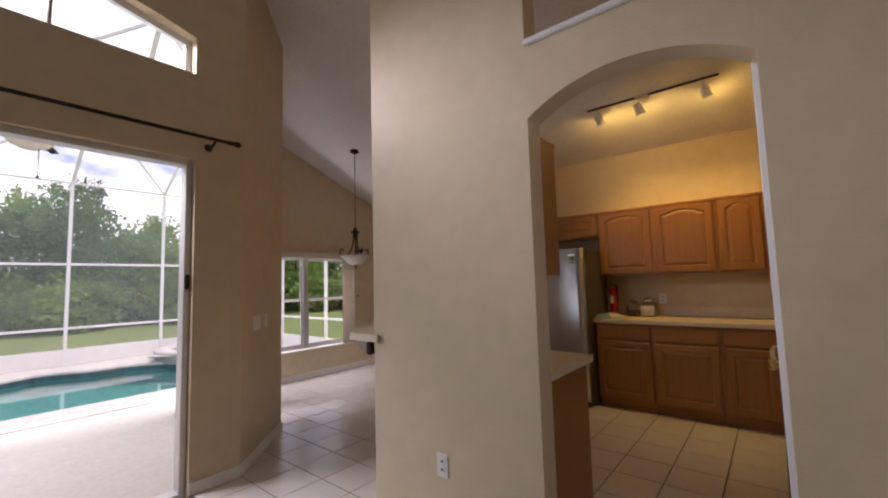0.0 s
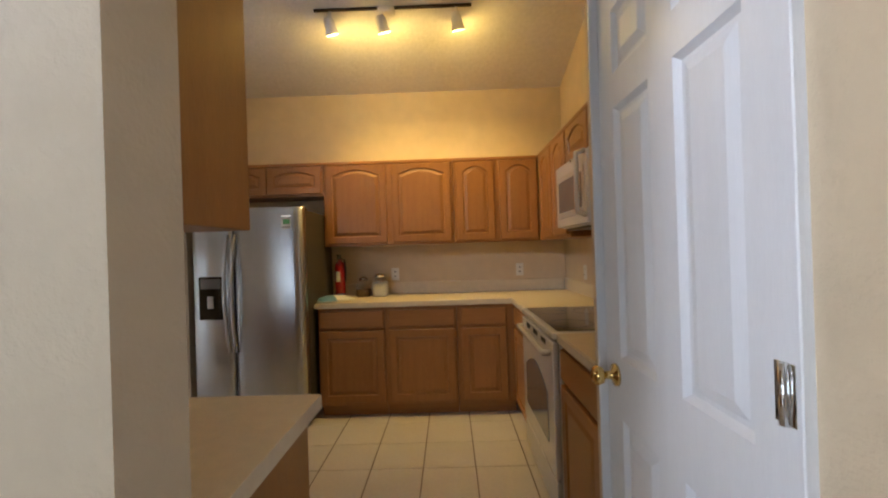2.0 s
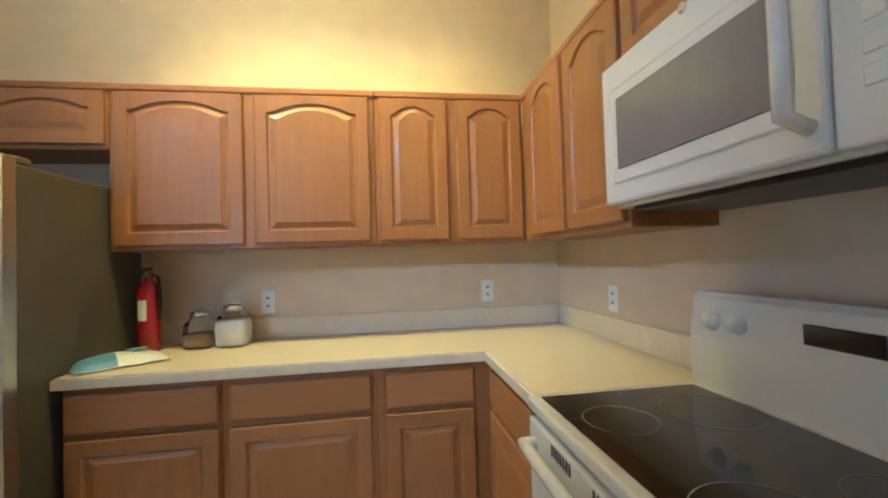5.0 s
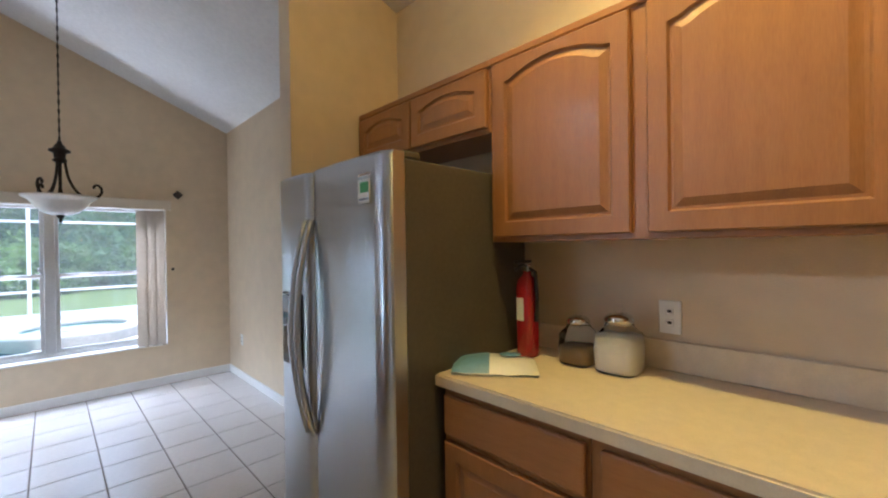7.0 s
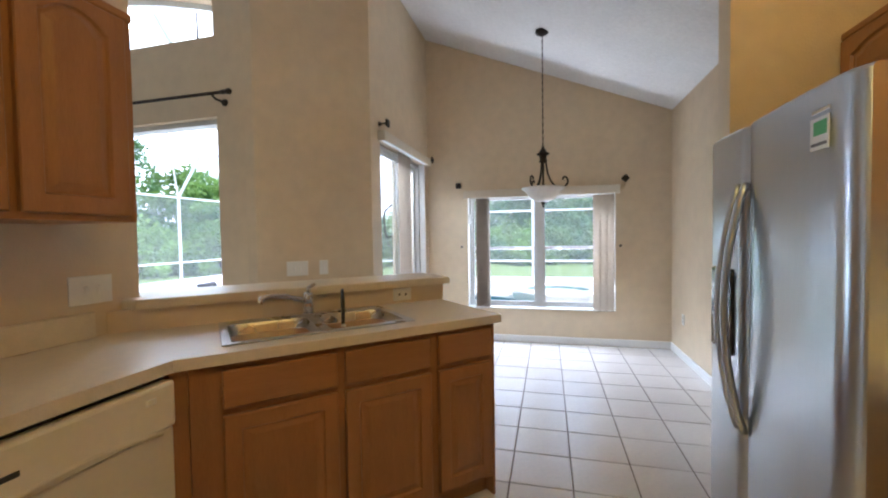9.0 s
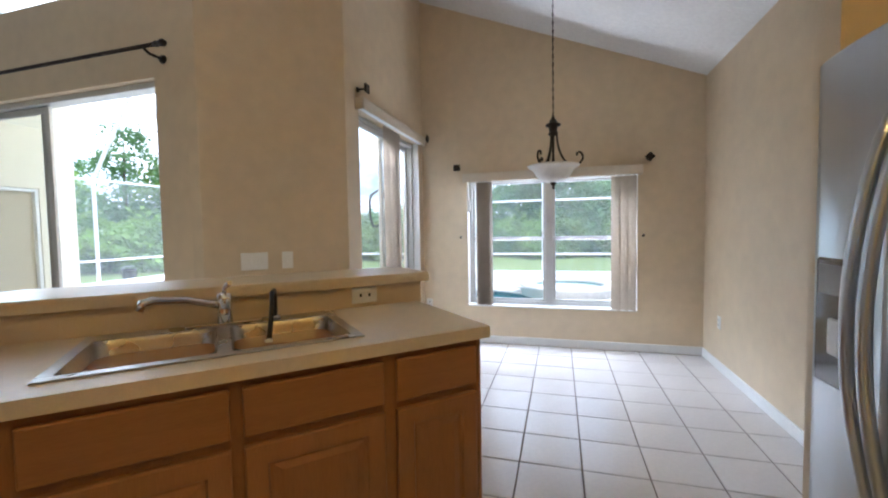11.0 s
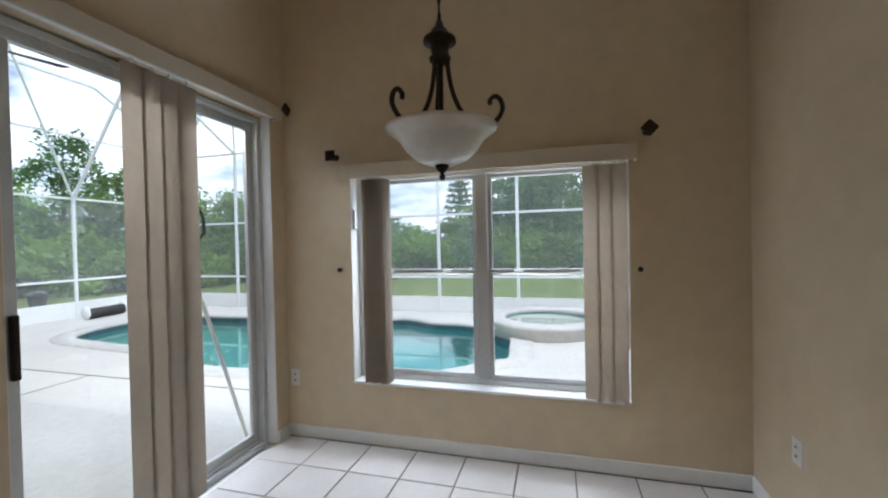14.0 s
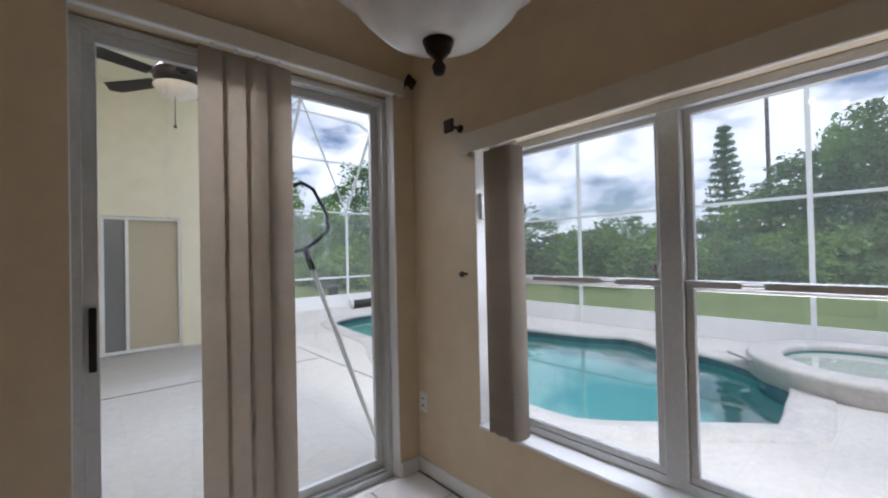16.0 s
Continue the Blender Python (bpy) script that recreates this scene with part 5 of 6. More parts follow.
for y in (2.03, 0.15, -1.7):
    part("bracket", tube([(LW, y, RZ - 0.03), (LW + 0.09, y, RZ - 0.03), (RX, y, RZ - 0.012)], 0.009, 8), BRONZE, rod)
    part("bracket_cap", lathe([(0.0, 0.0), (0.028, 0.0), (0.022, 0.014), (0.0, 0.016)], 16, Matrix.Translation((LW, y, RZ - 0.03)) @ Matrix.Rotation(radians(90), 4, "Y")), BRONZE, rod)

# ---- chandelier ----
LX, LY = -3.615, 4.388
ch = thing("pendant_chandelier", LX, LY, 1.56, "bronze pendant with a white alabaster glass bowl", "chandelier")
zt = roof(LX, LY)
T = Matrix.Translation((LX, LY, 0))
part("canopy", lathe([(0.0, zt + 0.01), (0.062, zt + 0.005), (0.06, zt - 0.02), (0.02, zt - 0.045), (0.0, zt - 0.048)], 24, T), BRONZE, ch)
part("cord", tube([(LX, LY, zt - 0.04), (LX, LY, 2.13)], 0.0035, 6), BRONZE, ch)
nl = int((zt - 0.05 - 2.13) / 0.032)
link = bmesh.new()
for i in range(nl):
    z = 2.13 + 0.016 + i * 0.032
    pts = [(LX + 0.0055 * math.cos(a) * (1 if i % 2 else 0), LY + 0.0055 * math.cos(a) * (0 if i % 2 else 1), z + 0.02 * math.sin(a)) for a in [2 * math.pi * k / 10 for k in range(11)]]
    tube(pts, 0.0017, 5, link)
part("chain", link, BRONZE, ch, "bronze link chain")
part("hub", lathe([(0.0, 2.135), (0.012, 2.13), (0.016, 2.11), (0.028, 2.10), (0.034, 2.08), (0.058, 2.068), (0.06, 2.055), (0.035, 2.045), (0.03, 2.005), (0.04, 1.998), (0.036, 1.985), (0.012, 1.975), (0.0, 1.97)], 24, T), BRONZE, ch)
part("center_stem", lathe([(0.0, 1.985), (0.011, 1.985), (0.009, 1.80), (0.014, 1.77), (0.01, 1.70), (0.009, 1.60), (0.0, 1.60)], 14, T), BRONZE, ch)
for k in range(3):
    a = radians(90 + 120 * k)
    ca, sa = math.cos(a), math.sin(a)
    rz_ = [(0.026, 2.01), (0.03, 1.95), (0.045, 1.87), (0.075, 1.80), (0.115, 1.755), (0.165, 1.742), (0.20, 1.755), (0.222, 1.79), (0.215, 1.825), (0.195, 1.84), (0.178, 1.826), (0.182, 1.81)]
    fine = []
    for i in range(len(rz_) - 1):
        p0, p1, p2, p3 = (Vector(rz_[min(max(i + k - 1, 0), len(rz_) - 1)]) for k in range(4))
        for j in range(4):
            t = j / 4
            fine.append(0.5 * ((2 * p1) + (p2 - p0) * t + (2 * p0 - 5 * p1 + 4 * p2 - p3) * t * t + (3 * p1 - p0 - 3 * p2 + p3) * t ** 3))
    part("arm", tube([(LX + r * ca, LY + r * sa, z) for r, z in fine], 0.0085, 8), BRONZE, ch, "curled bronze arm")
bowl = [(0.012, 1.612), (0.05, 1.614), (0.095, 1.632), (0.13, 1.665), (0.152, 1.70), (0.175, 1.722), (0.198, 1.735), (0.203, 1.745), (0.196, 1.748), (0.172, 1.734), (0.146, 1.708), (0.122, 1.672), (0.09, 1.642), (0.05, 1.624), (0.012, 1.622)]
part("glass_bowl", lathe(bowl, 40, T), ALAB, ch, "white alabaster glass bowl")
part("finial", lathe([(0.0, 1.558), (0.008, 1.56), (0.012, 1.572), (0.006, 1.582), (0.02, 1.596), (0.026, 1.612), (0.0, 1.618)], 18, T), BRONZE, ch)


# ---- outdoors: ground, deck, pool ----
def sheet_with_holes(outer, holes, z0, z1=None):
    """A flat sheet, or a slab from z0 to z1, with holes through it."""
    bm = bmesh.new()
    levels = [z0] if z1 is None else [z0, z1]
    tops = []
    for z in levels:
        eds, allv = [], []
        for ring in [outer, *holes]:
            vs = [bm.verts.new((x, y, z)) for x, y in ring]
            allv.append(vs)
            eds += [bm.edges.new((vs[i], vs[(i + 1) % len(vs)])) for i in range(len(vs))]
        bmesh.ops.triangle_fill(bm, edges=eds, use_beauty=True)
        tops.append(allv)
    if z1 is not None:
        for a, b in zip(*tops):
            for i in range(len(a)):
                j = (i + 1) % len(a)
                bm.faces.new((a[i], a[j], b[j], b[i]))
    bmesh.ops.recalc_face_normals(bm, faces=bm.faces)
    return bm


DZ = -0.10
struct("ground", sheet_with_holes([(-400, -400), (400, -400), (400, 400), (-400, 400)], [[(-10.42, -5.35), (6.0, -5.35), (6.0, 6.15), (-10.42, 6.15)]], -0.16), GRASS, "flat green lawn reaching the horizon", "grass")


def smooth_ring(pts, n=6):
    """A closed Catmull-Rom curve through plan points."""
    out = []
    for i in range(len(pts)):
        p0, p1, p2, p3 = (Vector(pts[(i + k - 1) % len(pts)]) for k in range(4))
        for j in range(n):
            t = j / n
            q = 0.5 * ((2 * p1) + (p2 - p0) * t + (2 * p0 - 5 * p1 + 4 * p2 - p3) * t * t + (3 * p1 - p0 - 3 * p2 + p3) * t ** 3)
            out.append((q.x, q.y))
    return out


POOL = smooth_ring([(-6.10, 2.9), (-6.10, 1.7), (-6.12, 0.5), (-6.6, -0.6), (-6.75, -1.9), (-7.0, -3.0), (-8.0, -3.4), (-8.9, -2.9), (-9.1, -1.4), (-9.0, 0.2), (-9.2, 1.4), (-9.45, 2.0), (-9.15, 2.6), (-9.1, 3.2), (-8.75, 3.75), (-8.3, 4.1), (-7.7, 4.18), (-7.2, 4.22), (-7.08, 4.18), (-6.98, 4.06), (-6.45, 3.5), (-6.2, 3.2)], 5)
deck = struct("pool_deck", sheet_with_holes([(-10.42, -5.35), (-2.53, -5.35), (-2.53, 2.10), (-2.72, 2.76), (-4.845, 2.76), (-4.845, 6.15), (-10.42, 6.15)], [POOL], DZ - 0.3, DZ), CONC, "pale painted concrete pool deck", "deck")


def grow(ring, d):
    out = []
    n = len(ring)
    for i in range(n):
        a, b = Vector(ring[i - 1]), Vector(ring[(i + 1) % n])
        t = (b - a).normalized()
        nrm = Vector((t.y, -t.x))
        out.append((ring[i][0] + nrm.x * d, ring[i][1] + nrm.y * d))
    return out


area = sum(POOL[i - 1][0] * POOL[i][1] - POOL[i][0] * POOL[i - 1][1] for i in range(len(POOL)))
sgn = 1 if area > 0 else -1
pool = thing("swimming_pool", -7.6, 0.5, -1.4, "freeform swimming pool with turquoise water", "pool")
bm = bmesh.new()
r0, r1, r2 = [[bm.verts.new((x, y, z)) for x, y in rg] for rg, z in ((POOL, DZ - 0.02), (grow(POOL, -0.02 * sgn), -1.1), (grow(POOL, -0.06 * sgn), -1.4))]
for a, b in ((r0, r1), (r1, r2)):
    for i in range(len(a)):
        j = (i + 1) % len(a)
        f = bm.faces.new((a[i], a[j], b[j], b[i]))
        f.smooth = True
bm.faces.new(r2)
bmesh.ops.recalc_face_normals(bm, faces=bm.faces)
part("basin", bm, POOLW, pool, "pale turquoise plaster basin")
bm = bmesh.new()
rings = [[bm.verts.new((x, y, z)) for x, y in grow(POOL, d * sgn)] for d, z in ((0.001, -0.26), (-0.012, -0.26), (-0.012, -0.115), (0.001, -0.115))]
for a, b in zip(rings, rings[1:]):
    for i in range(len(a)):
        j = (i + 1) % len(a)
        bm.faces.new((a[i], a[j], b[j], b[i]))
bmesh.ops.recalc_face_normals(bm, faces=bm.faces)
part("waterline_tile", bm, SPATILE, pool, "dark blue waterline tile")
bm = bmesh.new()
rings = [[bm.verts.new((x, y, z)) for x, y in grow(POOL, d * sgn)] for d, z in ((-0.03, DZ - 0.03), (-0.035, DZ + 0.0), (-0.01, DZ + 0.022), (0.27, DZ + 0.02), (0.29, DZ - 0.005))]
for a, b in zip(rings, rings[1:]):
    for i in range(len(a)):
        j = (i + 1) % len(a)
        f = bm.faces.new((a[i], a[j], b[j], b[i]))
        f.smooth = True
bmesh.ops.recalc_face_normals(bm, faces=bm.faces)
part("coping", bm, COPING, pool, "rounded pale coping")
wt = bmesh.new()
wt.faces.new([wt.verts.new((x, y, -0.21)) for x, y in (POOL if sgn > 0 else POOL[::-1])])
w = part("water", wt, WATER, pool, "clear turquoise water")
w.visible_shadow = False

SX, SY, SR = -9.05, 4.62, 0.98
spa = thing("raised_spa", SX, SY, DZ, "raised round spa with pale coping beside the pool", "spa")


def spa_ring(r, z, bm):
    return [bm.verts.new((SX + r * (1 + 0.03 * math.cos(3 * a)) * math.cos(a), SY + r * math.sin(a), z)) for a in [2 * math.pi * i / 40 for i in range(40)]]


def ring_mesh(prof, cap=False, flat=False):
    bm = bmesh.new()
    rs = [spa_ring(r, z, bm) for r, z in prof]
    for a, b in zip(rs, rs[1:]):
        for i in range(40):
            f = bm.faces.new((a[i], a[(i + 1) % 40], b[(i + 1) % 40], b[i]))
            f.smooth = True
    if cap:
        bm.faces.new(rs[-1])
    bmesh.ops.recalc_face_normals(bm, faces=bm.faces)
    if flat:
        for f in bm.faces:
            if f.normal.z < 0:
                f.normal_flip()
    return bm


part("wall", ring_mesh([(SR - 0.05, -0.6), (SR - 0.05, 0.05)]), SPATILE, spa, "dark tiled outer wall")
part("coping", ring_mesh([(SR - 0.02, -0.13), (SR + 0.012, -0.125), (SR + 0.014, 0.03), (SR + 0.03, 0.05), (SR + 0.034, 0.085), (SR, 0.105), (SR - 0.26, 0.105), (SR - 0.29, 0.085), (SR - 0.28, 0.04)]), COPING, spa, "rounded pale coping")
part("basin", ring_mesh([(SR - 0.27, 0.06), (SR - 0.27, -0.75), (SR - 0.4, -0.95)], True), POOLW, spa, "turquoise plaster basin")
w = part("water", ring_mesh([(SR - 0.272, 0.03), (0.3, 0.03)], True, True), WATER, spa, "clear water")
w.visible_shadow = False
part("spillway", B(-0.22, 0.22, -0.12, 0.12, 0.02, 0.055, 0.01, m=rz(45, SX + 0.25, SY - 0.95, 0)), COPING, spa, "small spillway lip")
for i, (x0, y0, x1, y1) in enumerate(((-5.55, -5.3, -5.55, 2.6), (-10.3, -1.0, -9.5, -1.0), (-5.55, -0.4, -2.6, -0.4), (-5.7, 3.2, -4.9, 3.2))):
    solo("expansion_joint", B(min(x0, x1) - 0.006, max(x0, x1) + 0.006, min(y0, y1) - 0.006, max(y0, y1) + 0.006, DZ - 0.004, DZ + 0.003), RUBBER, "thin dark joint line in the pool deck", "joint", "deck joints", "structure")

# ---- screen enclosure ----
enc = thing("screen_enclosure", -10.3, 0.5, DZ, "white aluminium pool screen enclosure frame", "enclosure")
EX = -10.3
posts_y = [5.75, 4.05, 2.42, 0.72, -0.98, -2.68, -4.38]


def beam(name, a, b, s=0.028):
    a, b = Vector(a), Vector(b)
    m = Matrix.Translation(a) @ (b - a).to_track_quat("Z", "Y").to_matrix().to_4x4()
    part(name, B(-s, s, -s, s, 0, (b - a).length, 0.004), ALUW, enc, m=m)


for y in posts_y:
    beam("post", (EX, y, DZ), (EX, y, 3.6))
    beam("rafter", (EX, y, 3.6), (EX + 1.9, y, 4.7))
    beam("roof_beam", (EX + 1.9, y, 4.7), (-4.9, y, 4.75))
for z in (0.63, 1.92, 3.6):
    beam("rail", (EX, 6.1, z), (EX, -5.2, z), 0.022)
beam("purlin", (EX + 1.9, 6.1, 4.7), (EX + 1.9, -3.6, 4.7), 0.022)
beam("purlin", (-6.4, 6.1, 4.73), (-6.4, -3.6, 4.73), 0.022)
for a, b in ((5.75, 4.05), (4.05, 2.42), (0.72, 2.42), (-2.68, -0.98)):
    beam("brace", (EX, a, 3.6), (EX + 1.9, b, 4.7), 0.018)
part("kick_panel", B(EX - 0.012, EX + 0.012, -5.2, 6.1, DZ, 0.22, 0.003), ALUW, enc, "white kick panel")
for x in (-10.3, -8.45, -6.6, -4.75):
    beam("post", (x, -5.2, DZ), (x, -5.2, 2.45))
    beam("rafter", (x, -5.2, 2.45), (x, -3.6, 4.7))
for z in (0.70, 2.45):
    beam("rail", (EX, -5.2, z), (-4.75, -5.2, z), 0.022)
beam("purlin", (EX, -4.4, 3.6), (-4.75, -4.4, 3.6), 0.022)
for x0, x1 in ((-10.3, -8.45), (-8.45, -6.6), (-4.75, -6.6)):
    beam("brace", (x0, -5.2, 2.45), (x1, -3.6, 4.7), 0.018)
part("kick_panel", B(EX, -4.75, -5.212, -5.188, DZ, 0.24, 0.003), ALUW, enc, "white kick panel")
ends = [6.1, *posts_y[1:], -5.2]
for a, b in zip(ends, ends[1:]):
    part("screen_panel", B(EX - 0.0008, EX + 0.0008, b + 0.03, a - 0.03, 0.222, 3.58), SCREEN, enc, "fine grey insect screen")
for a, b in ((-10.3, -8.45), (-8.45, -6.6), (-6.6, -4.75)):
    part("screen_panel", B(a + 0.03, b - 0.03, -5.2008, -5.1992, 0.242, 2.43), SCREEN, enc, "fine grey insect screen")
beam("rail", (EX, 6.1, 0.63), (-4.9, 6.1, 0.63), 0.022)
for x in (-8.6, -6.8):
    beam("post", (x, 6.1, DZ), (x, 6.1, 4.0))
part("kick_panel", B(EX, -4.9, 6.09, 6.11, DZ, 0.22, 0.003), ALUW, enc, "white kick panel")

# ---- house wing across the lanai ----
LANAI_Z = 3.95
wing = thing("house_wing", -4.0, -3.5, DZ, "cream stucco house wing with a sliding door", "house")
part("wall", B(-3.28, -2.53, -2.9, -2.7, DZ, LANAI_Z - 0.003), STUCCO, wing)
part("wall", B(-4.70, -4.26, -2.9, -2.7, DZ, LANAI_Z - 0.003), STUCCO, wing)
part("wall", B(-4.26, -3.28, -2.9, -2.7, 1.93, LANAI_Z - 0.003), STUCCO, wing)
part("wall", B(-4.70, -4.5, -6.0, -2.9, DZ, 3.0), STUCCO, wing)
wdoor = part("sliding_door", frame_x(-2.80, -2.72, -4.26, -3.28, DZ + 0.005, 1.925, 0.04), ALUW, wing, "white framed sliding door")
part("door_stile", B(-3.60, -3.56, -2.78, -2.725, DZ + 0.045, 1.885, 0.003), ALUW, wdoor)
part("drawn_blind", B(-4.22, -3.60, -2.80, -2.79, DZ + 0.045, 1.885), BLINDBEHIND, wdoor, "beige drawn blind behind glass")
part("screen_panel", B(-3.56, -3.32, -2.80, -2.79, DZ + 0.045, 1.885), GREYGL, wdoor, "dark insect screen panel")
bm = bmesh.new()
for (ya, yb) in ((-2.92, 0.6), (0.6, 2.715)):
    ring = [(-4.75, ya), (-2.535, ya), (-2.535, min(yb - 0.01, 2.18)), (-2.95 if yb > 2 else -2.536, yb), (-4.75, yb)]
    lo, hi = [[bm.verts.new((x, y, LANAI_Z + dz)) for x, y in ring] for dz in (0, 0.1)]
    bm.faces.new(lo)
    bm.faces.new(hi[::-1])
    for i in range(5):
        j = (i + 1) % 5
        bm.faces.new((lo[i], lo[j], hi[j], hi[i]))
bmesh.ops.recalc_face_normals(bm, faces=bm.faces)
struct("lanai_ceiling", bm, STUCCO, "cream lanai ceiling", "ceiling")
struct("lanai_wall", B(-2.56, -2.531, -2.69, -1.62, DZ, LANAI_Z - 0.003), STUCCO, "cream stucco outside wall", "wall")

# lanai ceiling fan
FX, FYF, FZ = -3.70, 1.25, 2.60
fan = thing("ceiling_fan", FX, FYF, FZ, "dark bronze five-blade lanai ceiling fan with light bowl", "ceiling fan")
TF = Matrix.Translation((FX, FYF, FZ))
part("downrod", tube([(FX, FYF, FZ + 0.15), (FX, FYF, LANAI_Z - 0.01)], 0.013, 10), BRONZE, fan)
part("canopy", lathe([(0.0, 0.085), (0.07, 0.08), (0.06, 0.01), (0.0, 0.0)], 20, Matrix.Translation((FX, FYF, LANAI_Z - 0.086))), BRONZE, fan)
part("motor", lathe([(0.0, 0.17), (0.05, 0.165), (0.13, 0.13), (0.17, 0.08), (0.16, 0.03), (0.09, 0.0), (0.0, -0.005)], 28, TF), BRONZE, fan)
part("light_bowl", lathe([(0.0, -0.11), (0.06, -0.105), (0.12, -0.075), (0.165, -0.02), (0.16, -0.012), (0.0, -0.01)], 28, TF), ALAB, fan, "frosted white light bowl")
part("pull_chain", tube([(FX + 0.03, FYF + 0.05, FZ - 0.08), (FX + 0.03, FYF + 0.05, FZ - 0.32)], 0.003, 6), BRONZE, fan)
part("chain_pull", lathe([(0.0, 0.0), (0.012, 0.008), (0.01, 0.022), (0.0, 0.028)], 12, Matrix.Translation((FX + 0.03, FYF + 0.05, FZ - 0.345))), BRONZE, fan)
for k in range(5):
    a = 72 * k + 20
    m = TF @ Matrix.Rotation(radians(a), 4, "Z")
    part("blade_iron", B(0.12, 0.22, -0.025, 0.025, 0.035, 0.045, 0.004), BRONZE, fan, m=m)
    bm = bmesh.new()
    cols = []
    for i in range(11):
        u = i / 10
        hw = 0.055 + 0.022 * u if u < 0.9 else 0.075 * math.sqrt(max(0.02, 1 - ((u - 0.9) / 0.1) ** 2))
        x = 0.19 + 0.46 * u
        cols.append([bm.verts.new((x, -hw, -0.012)), bm.verts.new((x, hw, 0.012))])
    for p, q in zip(cols, cols[1:]):
        bm.faces.new((p[0], q[0], q[1], p[1]))
    bmesh.ops.solidify(bm, geom=list(bm.faces), thickness=0.008)
    part("blade", bm, BRONZE, fan, "dark bronze blade", m=m @ Matrix.Translation((0, 0, 0.045)))

# pool net leaning beside the door
net = thing("pool_net", -4.60, 2.62, DZ, "long-handled pool leaf net leaning by the door", "pool net")
pb, pt = Vector((-4.63, 2.60, DZ)), Vector((-4.12, 2.67, 1.22))
part("pole", tube([pb, pt], 0.013, 10), ALUW, net, "white telescopic pole")
dirp = (pt - pb).normalized()
part("socket", tube([pt - dirp * 0.02, pt + dirp * 0.10], 0.017, 10), RUBBER, net, "black handle socket")
rc = pt + dirp * 0.10
side = Vector((1, 0, -dirp.x / max(0.01, dirp.z))).normalized()
loop_ = [rc + side * (0.0) , rc + side * 0.09 + dirp * 0.02, rc + side * 0.17 + dirp * 0.05, rc + side * 0.20 + dirp * 0.14, rc + side * 0.17 + dirp * 0.30, rc + side * 0.12 + dirp * 0.35, rc - side * 0.12 + dirp * 0.35, rc - side * 0.17 + dirp * 0.30, rc - side * 0.20 + dirp * 0.14, rc - side * 0.17 + dirp * 0.05, rc - side * 0.09 + dirp * 0.02, rc]
part("hoop", tube([v + Vector((0, -0.012, 0)) for v in loop_], 0.011, 8), RUBBER, net, "black plastic hoop")
mt = thing("rolled_mat", -8.65, -4.65, DZ, "dark rolled mat lying by the screen", "mat")
part("mat", tube([(-9.05, -4.72, 0.01), (-8.25, -4.60, 0.01)], 0.11, 14), RUBBER, mt)
for x, y in ((-9.06, -4.72), (-8.24, -4.60)):
    part("end_disc", lathe([(0.0, 0.0), (0.135, 0.0), (0.135, 0.012), (0.0, 0.012)], 20, Matrix.Translation((x, y, 0.036)) @ Matrix.Rotation(radians(90), 4, "Y")), ALUW, mt, "pale round end disc")
pail = thing("garden_pail", -9.5, -8.3, -0.16, "small dark pail standing on the lawn", "pail")
part("bucket", lathe([(0.0, 0.0), (0.15, 0.0), (0.20, 0.34), (0.215, 0.345), (0.215, 0.36), (0.19, 0.36), (0.14, 0.02), (0.0, 0.02)], 20, Matrix.Translation((-9.5, -8.3, -0.16))), RUBBER, pail)
part("bail", tube([(-9.5 + 0.21 * math.cos(math.pi * i / 10), -8.3, 0.19 + 0.1 * math.sin(math.pi * i / 10)) for i in range(11)], 0.008, 6), ALU, pail, "thin wire handle")

# ---- trees ----
def leaf_cluster(bm, c, r, n, size, rnd):
    for _ in range(n):
        p = Vector((rnd.gauss(0, 1), rnd.gauss(0, 1), rnd.gauss(0, 1)))
        p = c + p.normalized() * r * rnd.random() ** 0.4
        a = Vector((rnd.uniform(-1, 1), rnd.uniform(-1, 1), rnd.uniform(-0.6, 0.6))).normalized()
        b = a.cross(Vector((rnd.uniform(-1, 1), rnd.uniform(-1, 1), rnd.uniform(-1, 1)))).normalized()
        s = size * rnd.uniform(0.6, 1.4)
        vs = [bm.verts.new(p + a * s), bm.verts.new(p + b * s * 0.45), bm.verts.new(p - a * s), bm.verts.new(p - b * s * 0.45)]
        bm.faces.new(vs)


def tree(h, spread, seed, label, leafmat, name="tree", base=0.25):
    rnd = random.Random(seed)
    c = thing(name, 0, 0, 0, label, "tree", "trees behind the pool")
    bm = tube([(0, 0, 0), (0.05, 0.02, h * 0.3), (-0.06, 0.05, h * 0.6), (0.02, 0, h * 0.92)], 0.16, 8, taper=0.02)
    for k in range(9):
        z = h * (0.22 + 0.07 * k)
        a = rnd.uniform(0, 6.28)
        l = spread * rnd.uniform(0.5, 0.9) * (1 - 0.07 * k)
        tube([(0, 0, z), (l * 0.5 * math.cos(a), l * 0.5 * math.sin(a), z + l * 0.25), (l * math.cos(a), l * math.sin(a), z + l * 0.55)], 0.05, 5, bm, 0.01)
    part("trunk", bm, BARK, c, "brown trunk and limbs")
    bm = bmesh.new()
    for k in range(95):
        u = rnd.random()
        z = h * (base + (1 - base) * u)
        rad = spread * (math.sin(math.pi * min(1, 0.18 + 0.80 * u)) ** 0.7) * rnd.uniform(0.35, 1.0)
        a = rnd.uniform(0, 6.28)
        leaf_cluster(bm, Vector((rad * math.cos(a), rad * math.sin(a), z)), rnd.uniform(0.35, 0.75), 42, 0.13, rnd)
    part("crown", bm, leafmat, c, "dense green leaves")
    return c


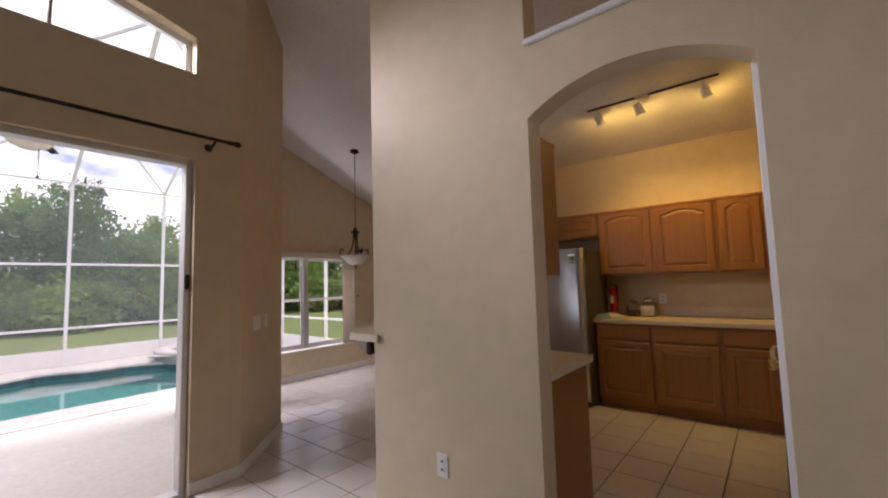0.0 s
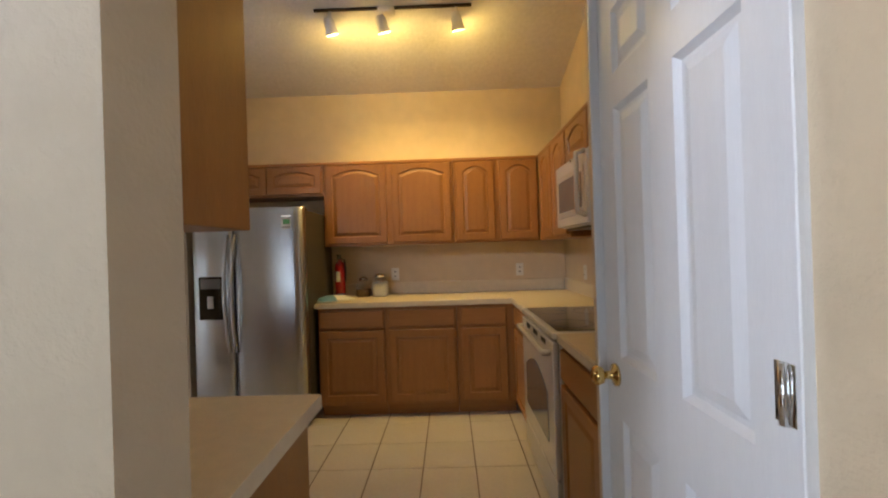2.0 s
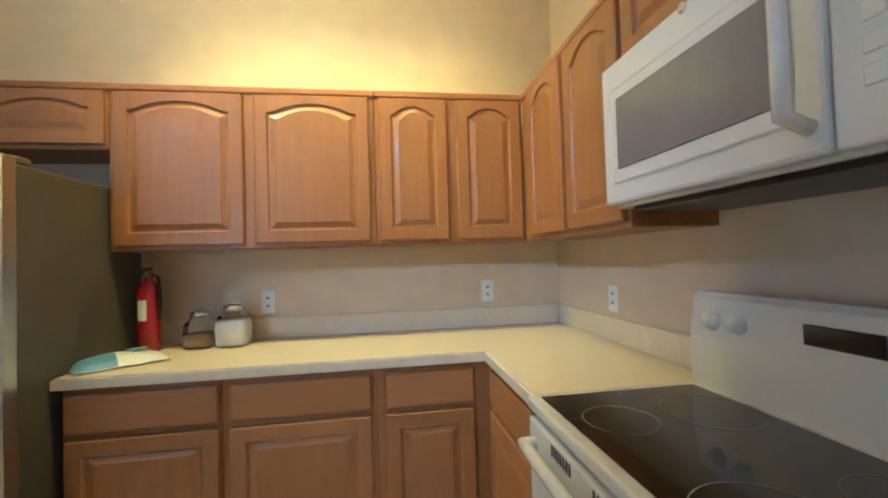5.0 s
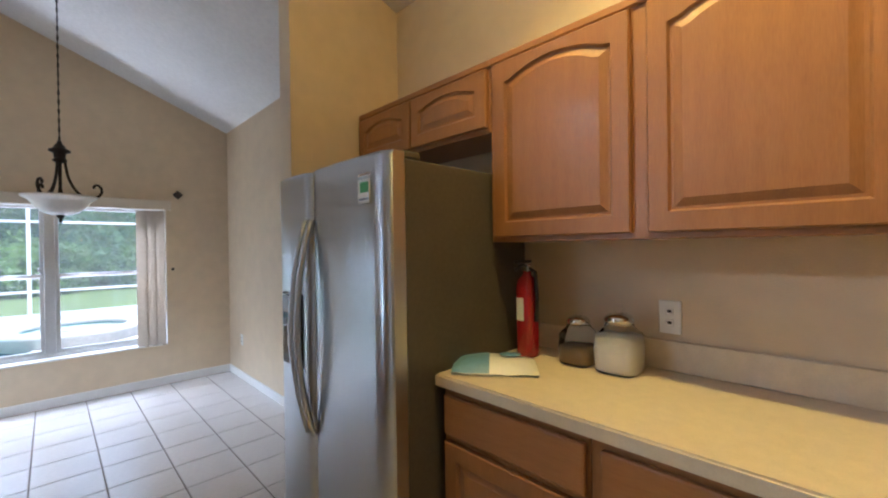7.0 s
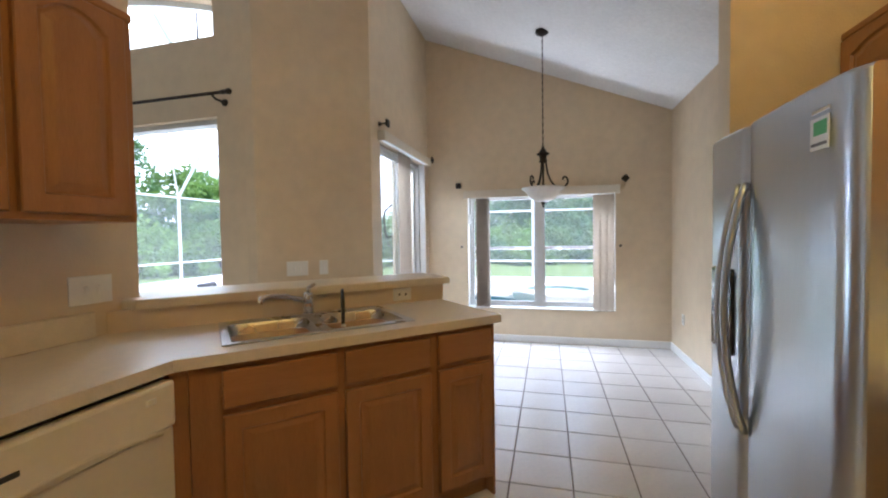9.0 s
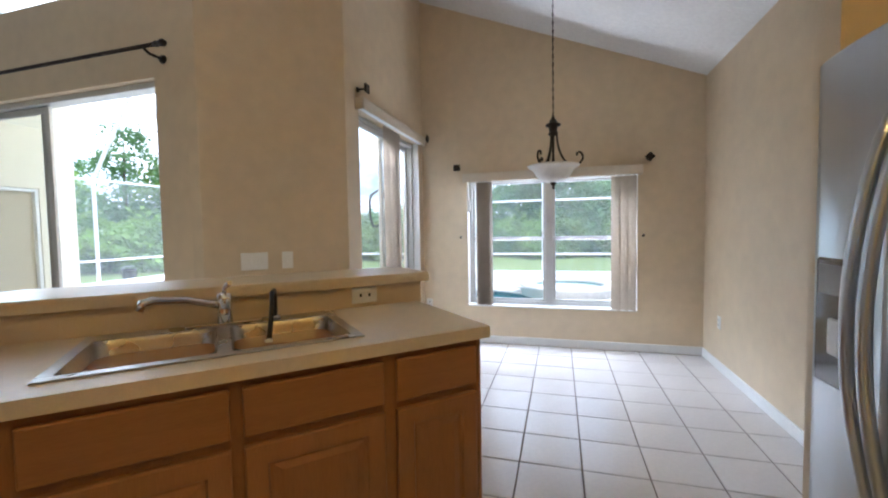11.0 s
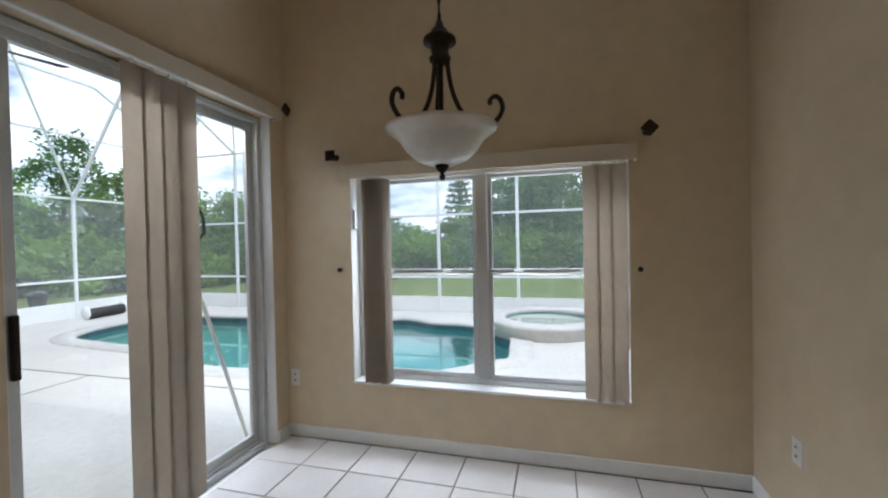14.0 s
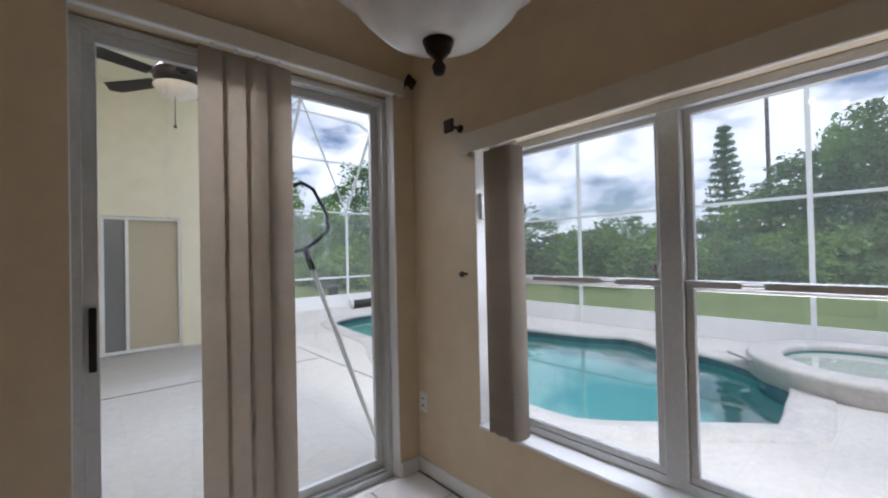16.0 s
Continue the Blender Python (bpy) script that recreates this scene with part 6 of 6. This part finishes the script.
def shrub(h, spread, seed, label, leafmat):
    rnd = random.Random(seed)
    c = thing("shrub", 0, 0, 0, label, "shrub", "shrubs behind the pool")
    bm = bmesh.new()
    for k in range(42):
        a, r = rnd.uniform(0, 6.28), spread * rnd.random() ** 0.6
        leaf_cluster(bm, Vector((r * math.cos(a), r * math.sin(a), h * rnd.uniform(0.12, 1.0) * (1 - 0.5 * (r / spread) ** 2))), 0.45, 40, 0.14, rnd)
    part("foliage", bm, leafmat, c)
    bm = bmesh.new()
    for k in range(6):
        a = rnd.uniform(0, 6.28)
        tube([(0, 0, 0), (0.3 * math.cos(a), 0.3 * math.sin(a), h * 0.4), (0.6 * spread * math.cos(a), 0.6 * spread * math.sin(a), h * 0.8)], 0.03, 5, bm, 0.008)
    part("stems", bm, BARK, c)
    return c


GZ = -0.165
protos = [tree(6.2, 2.6, 11, "broad dark green tree behind the lawn", LEAF), tree(8.2, 2.3, 12, "tall dark green tree behind the lawn", LEAF), tree(5.0, 2.4, 13, "low bright green tree behind the lawn", LEAFL)]
shrubs = [shrub(2.2, 1.6, 21, "bright green wild shrub at the lawn's edge", LEAFL), shrub(2.8, 1.7, 22, "dark green wild shrub at the lawn's edge", LEAF)]


def line_height(x, y):
    """Height of the wooded edge, lower to the west and tall in the north-west and south."""
    far = max(6.0, math.hypot(x + 3.2, y - 4.9))
    bear = math.degrees(math.atan2(y - 4.9, -3.2 - x))
    knots = ((-90, 7.5), (-62, 7.0), (-46, 5.4), (-36, 4.1), (-28, 4.6), (-20, 3.9), (-13, 4.1), (-8, 4.8), (-5, 7.0), (0, 7.6), (8, 6.2), (30, 6.0), (180, 6.0))
    for (a, h0), (b, h1) in zip(knots, knots[1:]):
        if bear <= b:
            return (h0 + (h1 - h0) * max(0.0, bear - a) / (b - a)) * far / 24.5
    return 6.0


def put(proto, x, y, s, rot, first, wide=None):
    m = Matrix.Translation((x, y, GZ)) @ Matrix.Rotation(rot, 4, "Z")
    if first:
        proto.matrix_basis = m
        proto.scale = (wide or s, wide or s, s)
        return proto
    ob = copy_thing(proto, m)
    ob.scale = (wide or s, wide or s, s)
    return ob


rnd = random.Random(5)
used = set()
# a wooded edge that runs round the lawn from north-west to south
spots = []
for i in range(50):
    u = i / 49
    spots.append((-9 - (17 + rnd.uniform(-1.5, 4)) * math.cos((u - 0.42) * 2.3), 5 + 30 * (0.5 - u) * 1.25, u))
for i in range(16):
    spots.append((-15 + i * 1.5, -19 - rnd.uniform(0, 4), 1.0))
for x, y in ((-23, 4.4), (-24, 6.6), (-22.5, 9.0), (-25, 11.5)):
    spots.append((x, y, 0.3))
for x, y, u in spots:
    k = rnd.choice((0, 0, 1, 2, 2))
    s = line_height(x, y) / (6.6, 8.6, 5.4)[k] * rnd.choice((0.5, 0.64, 0.8, 0.93, 1.06))
    put(protos[k], x, y, s, rnd.uniform(0, 6.28), k not in used, rnd.uniform(0.7, 1.05))
    used.add(k)
    for _ in range(2):
        q = rnd.choice((0, 0, 1))
        put(shrubs[q], x + rnd.uniform(1.5, 3.6), y + rnd.uniform(-1.2, 1.2), rnd.uniform(0.35, 1.05), rnd.uniform(0, 6.28), ("s", q) not in used)
        used.add(("s", q))

# tiered conifer and a utility pole against the sky
cf = thing("conifer", -29.0, -1.5, GZ, "tall tiered conifer above the other trees", "tree", "trees behind the pool")
part("trunk", tube([(-29, -1.5, GZ), (-29, -1.5, 7.7)], 0.14, 8, taper=0.03), BARK, cf)
bm = bmesh.new()
rc2 = random.Random(31)
for k in range(15):
    z = 2.1 + k * 0.39
    L = 1.15 * (1 - k / 16) + 0.10
    for j in range(9):
        a = 2 * math.pi * j / 9 + k * 0.5
        for t in range(7):
            leaf_cluster(bm, Vector((-29 + L * t / 6 * math.cos(a), -1.5 + L * t / 6 * math.sin(a), z + 0.12 * t / 6)), 0.14, 7, 0.10, rc2)
part("needles", bm, LEAF, cf, "tiered dark needles")
up = thing("utility_pole", -31, 0.0, GZ, "plain grey wooden utility pole", "pole")
part("shaft", tube([(-31, 0.0, GZ), (-31, 0.0, 9.5)], 0.13, 10, taper=0.09), BARK, up)

# ---- floor tiles ----
P, Q = 0.317, 0.322
tb = bmesh.new()
box(tb, -P / 2 + 0.0032, P / 2 - 0.0032, -Q / 2 + 0.0032, Q / 2 - 0.0032, -0.0055, 0.0, 0.0025)
tme = bpy.data.meshes.new("tile")
tb.to_mesh(tme)
tb.free()
tme.materials.append(TILE)
floor_ob = bpy.data.objects["floor"]
floor_w = WORLD_OF[floor_ob].inverted()
GX, GY = 0.128 + P / 2, 4.545 + Q / 2


def on_floor(x, y):
    if y > KN + 0.05 or x > KE + 0.05 or x < NW - 0.14:
        return False
    if x < -1.8 and y > NN + 0.12:
        return False
    if y < 1.95:
        return False
    if x < LW and y < NS - 0.12 and (x + 2.93) * 0.64 + (y - NS) * 0.6 < -0.10:
        return False
    if x < -2.93 and y < NS - 0.10:
        return False
    # under the cabinets nothing is laid
    if x > 0.98 and y > 3.3 or (y > 5.48 and x > -0.75) or (x > 0.95 and y > 2.55):
        return False
    return True


for i in range(-17, 6):
    for j in range(-9, 6):
        x, y = GX + i * P, GY + j * Q
        if on_floor(x, y):
            t = new("tile", tme)
            t.parent = floor_ob
            t.matrix_basis = floor_w @ Matrix.Translation((x, y, random.uniform(-0.0006, 0.0003))) @ Matrix.Rotation(radians(random.uniform(-0.12, 0.12)), 4, "Z")
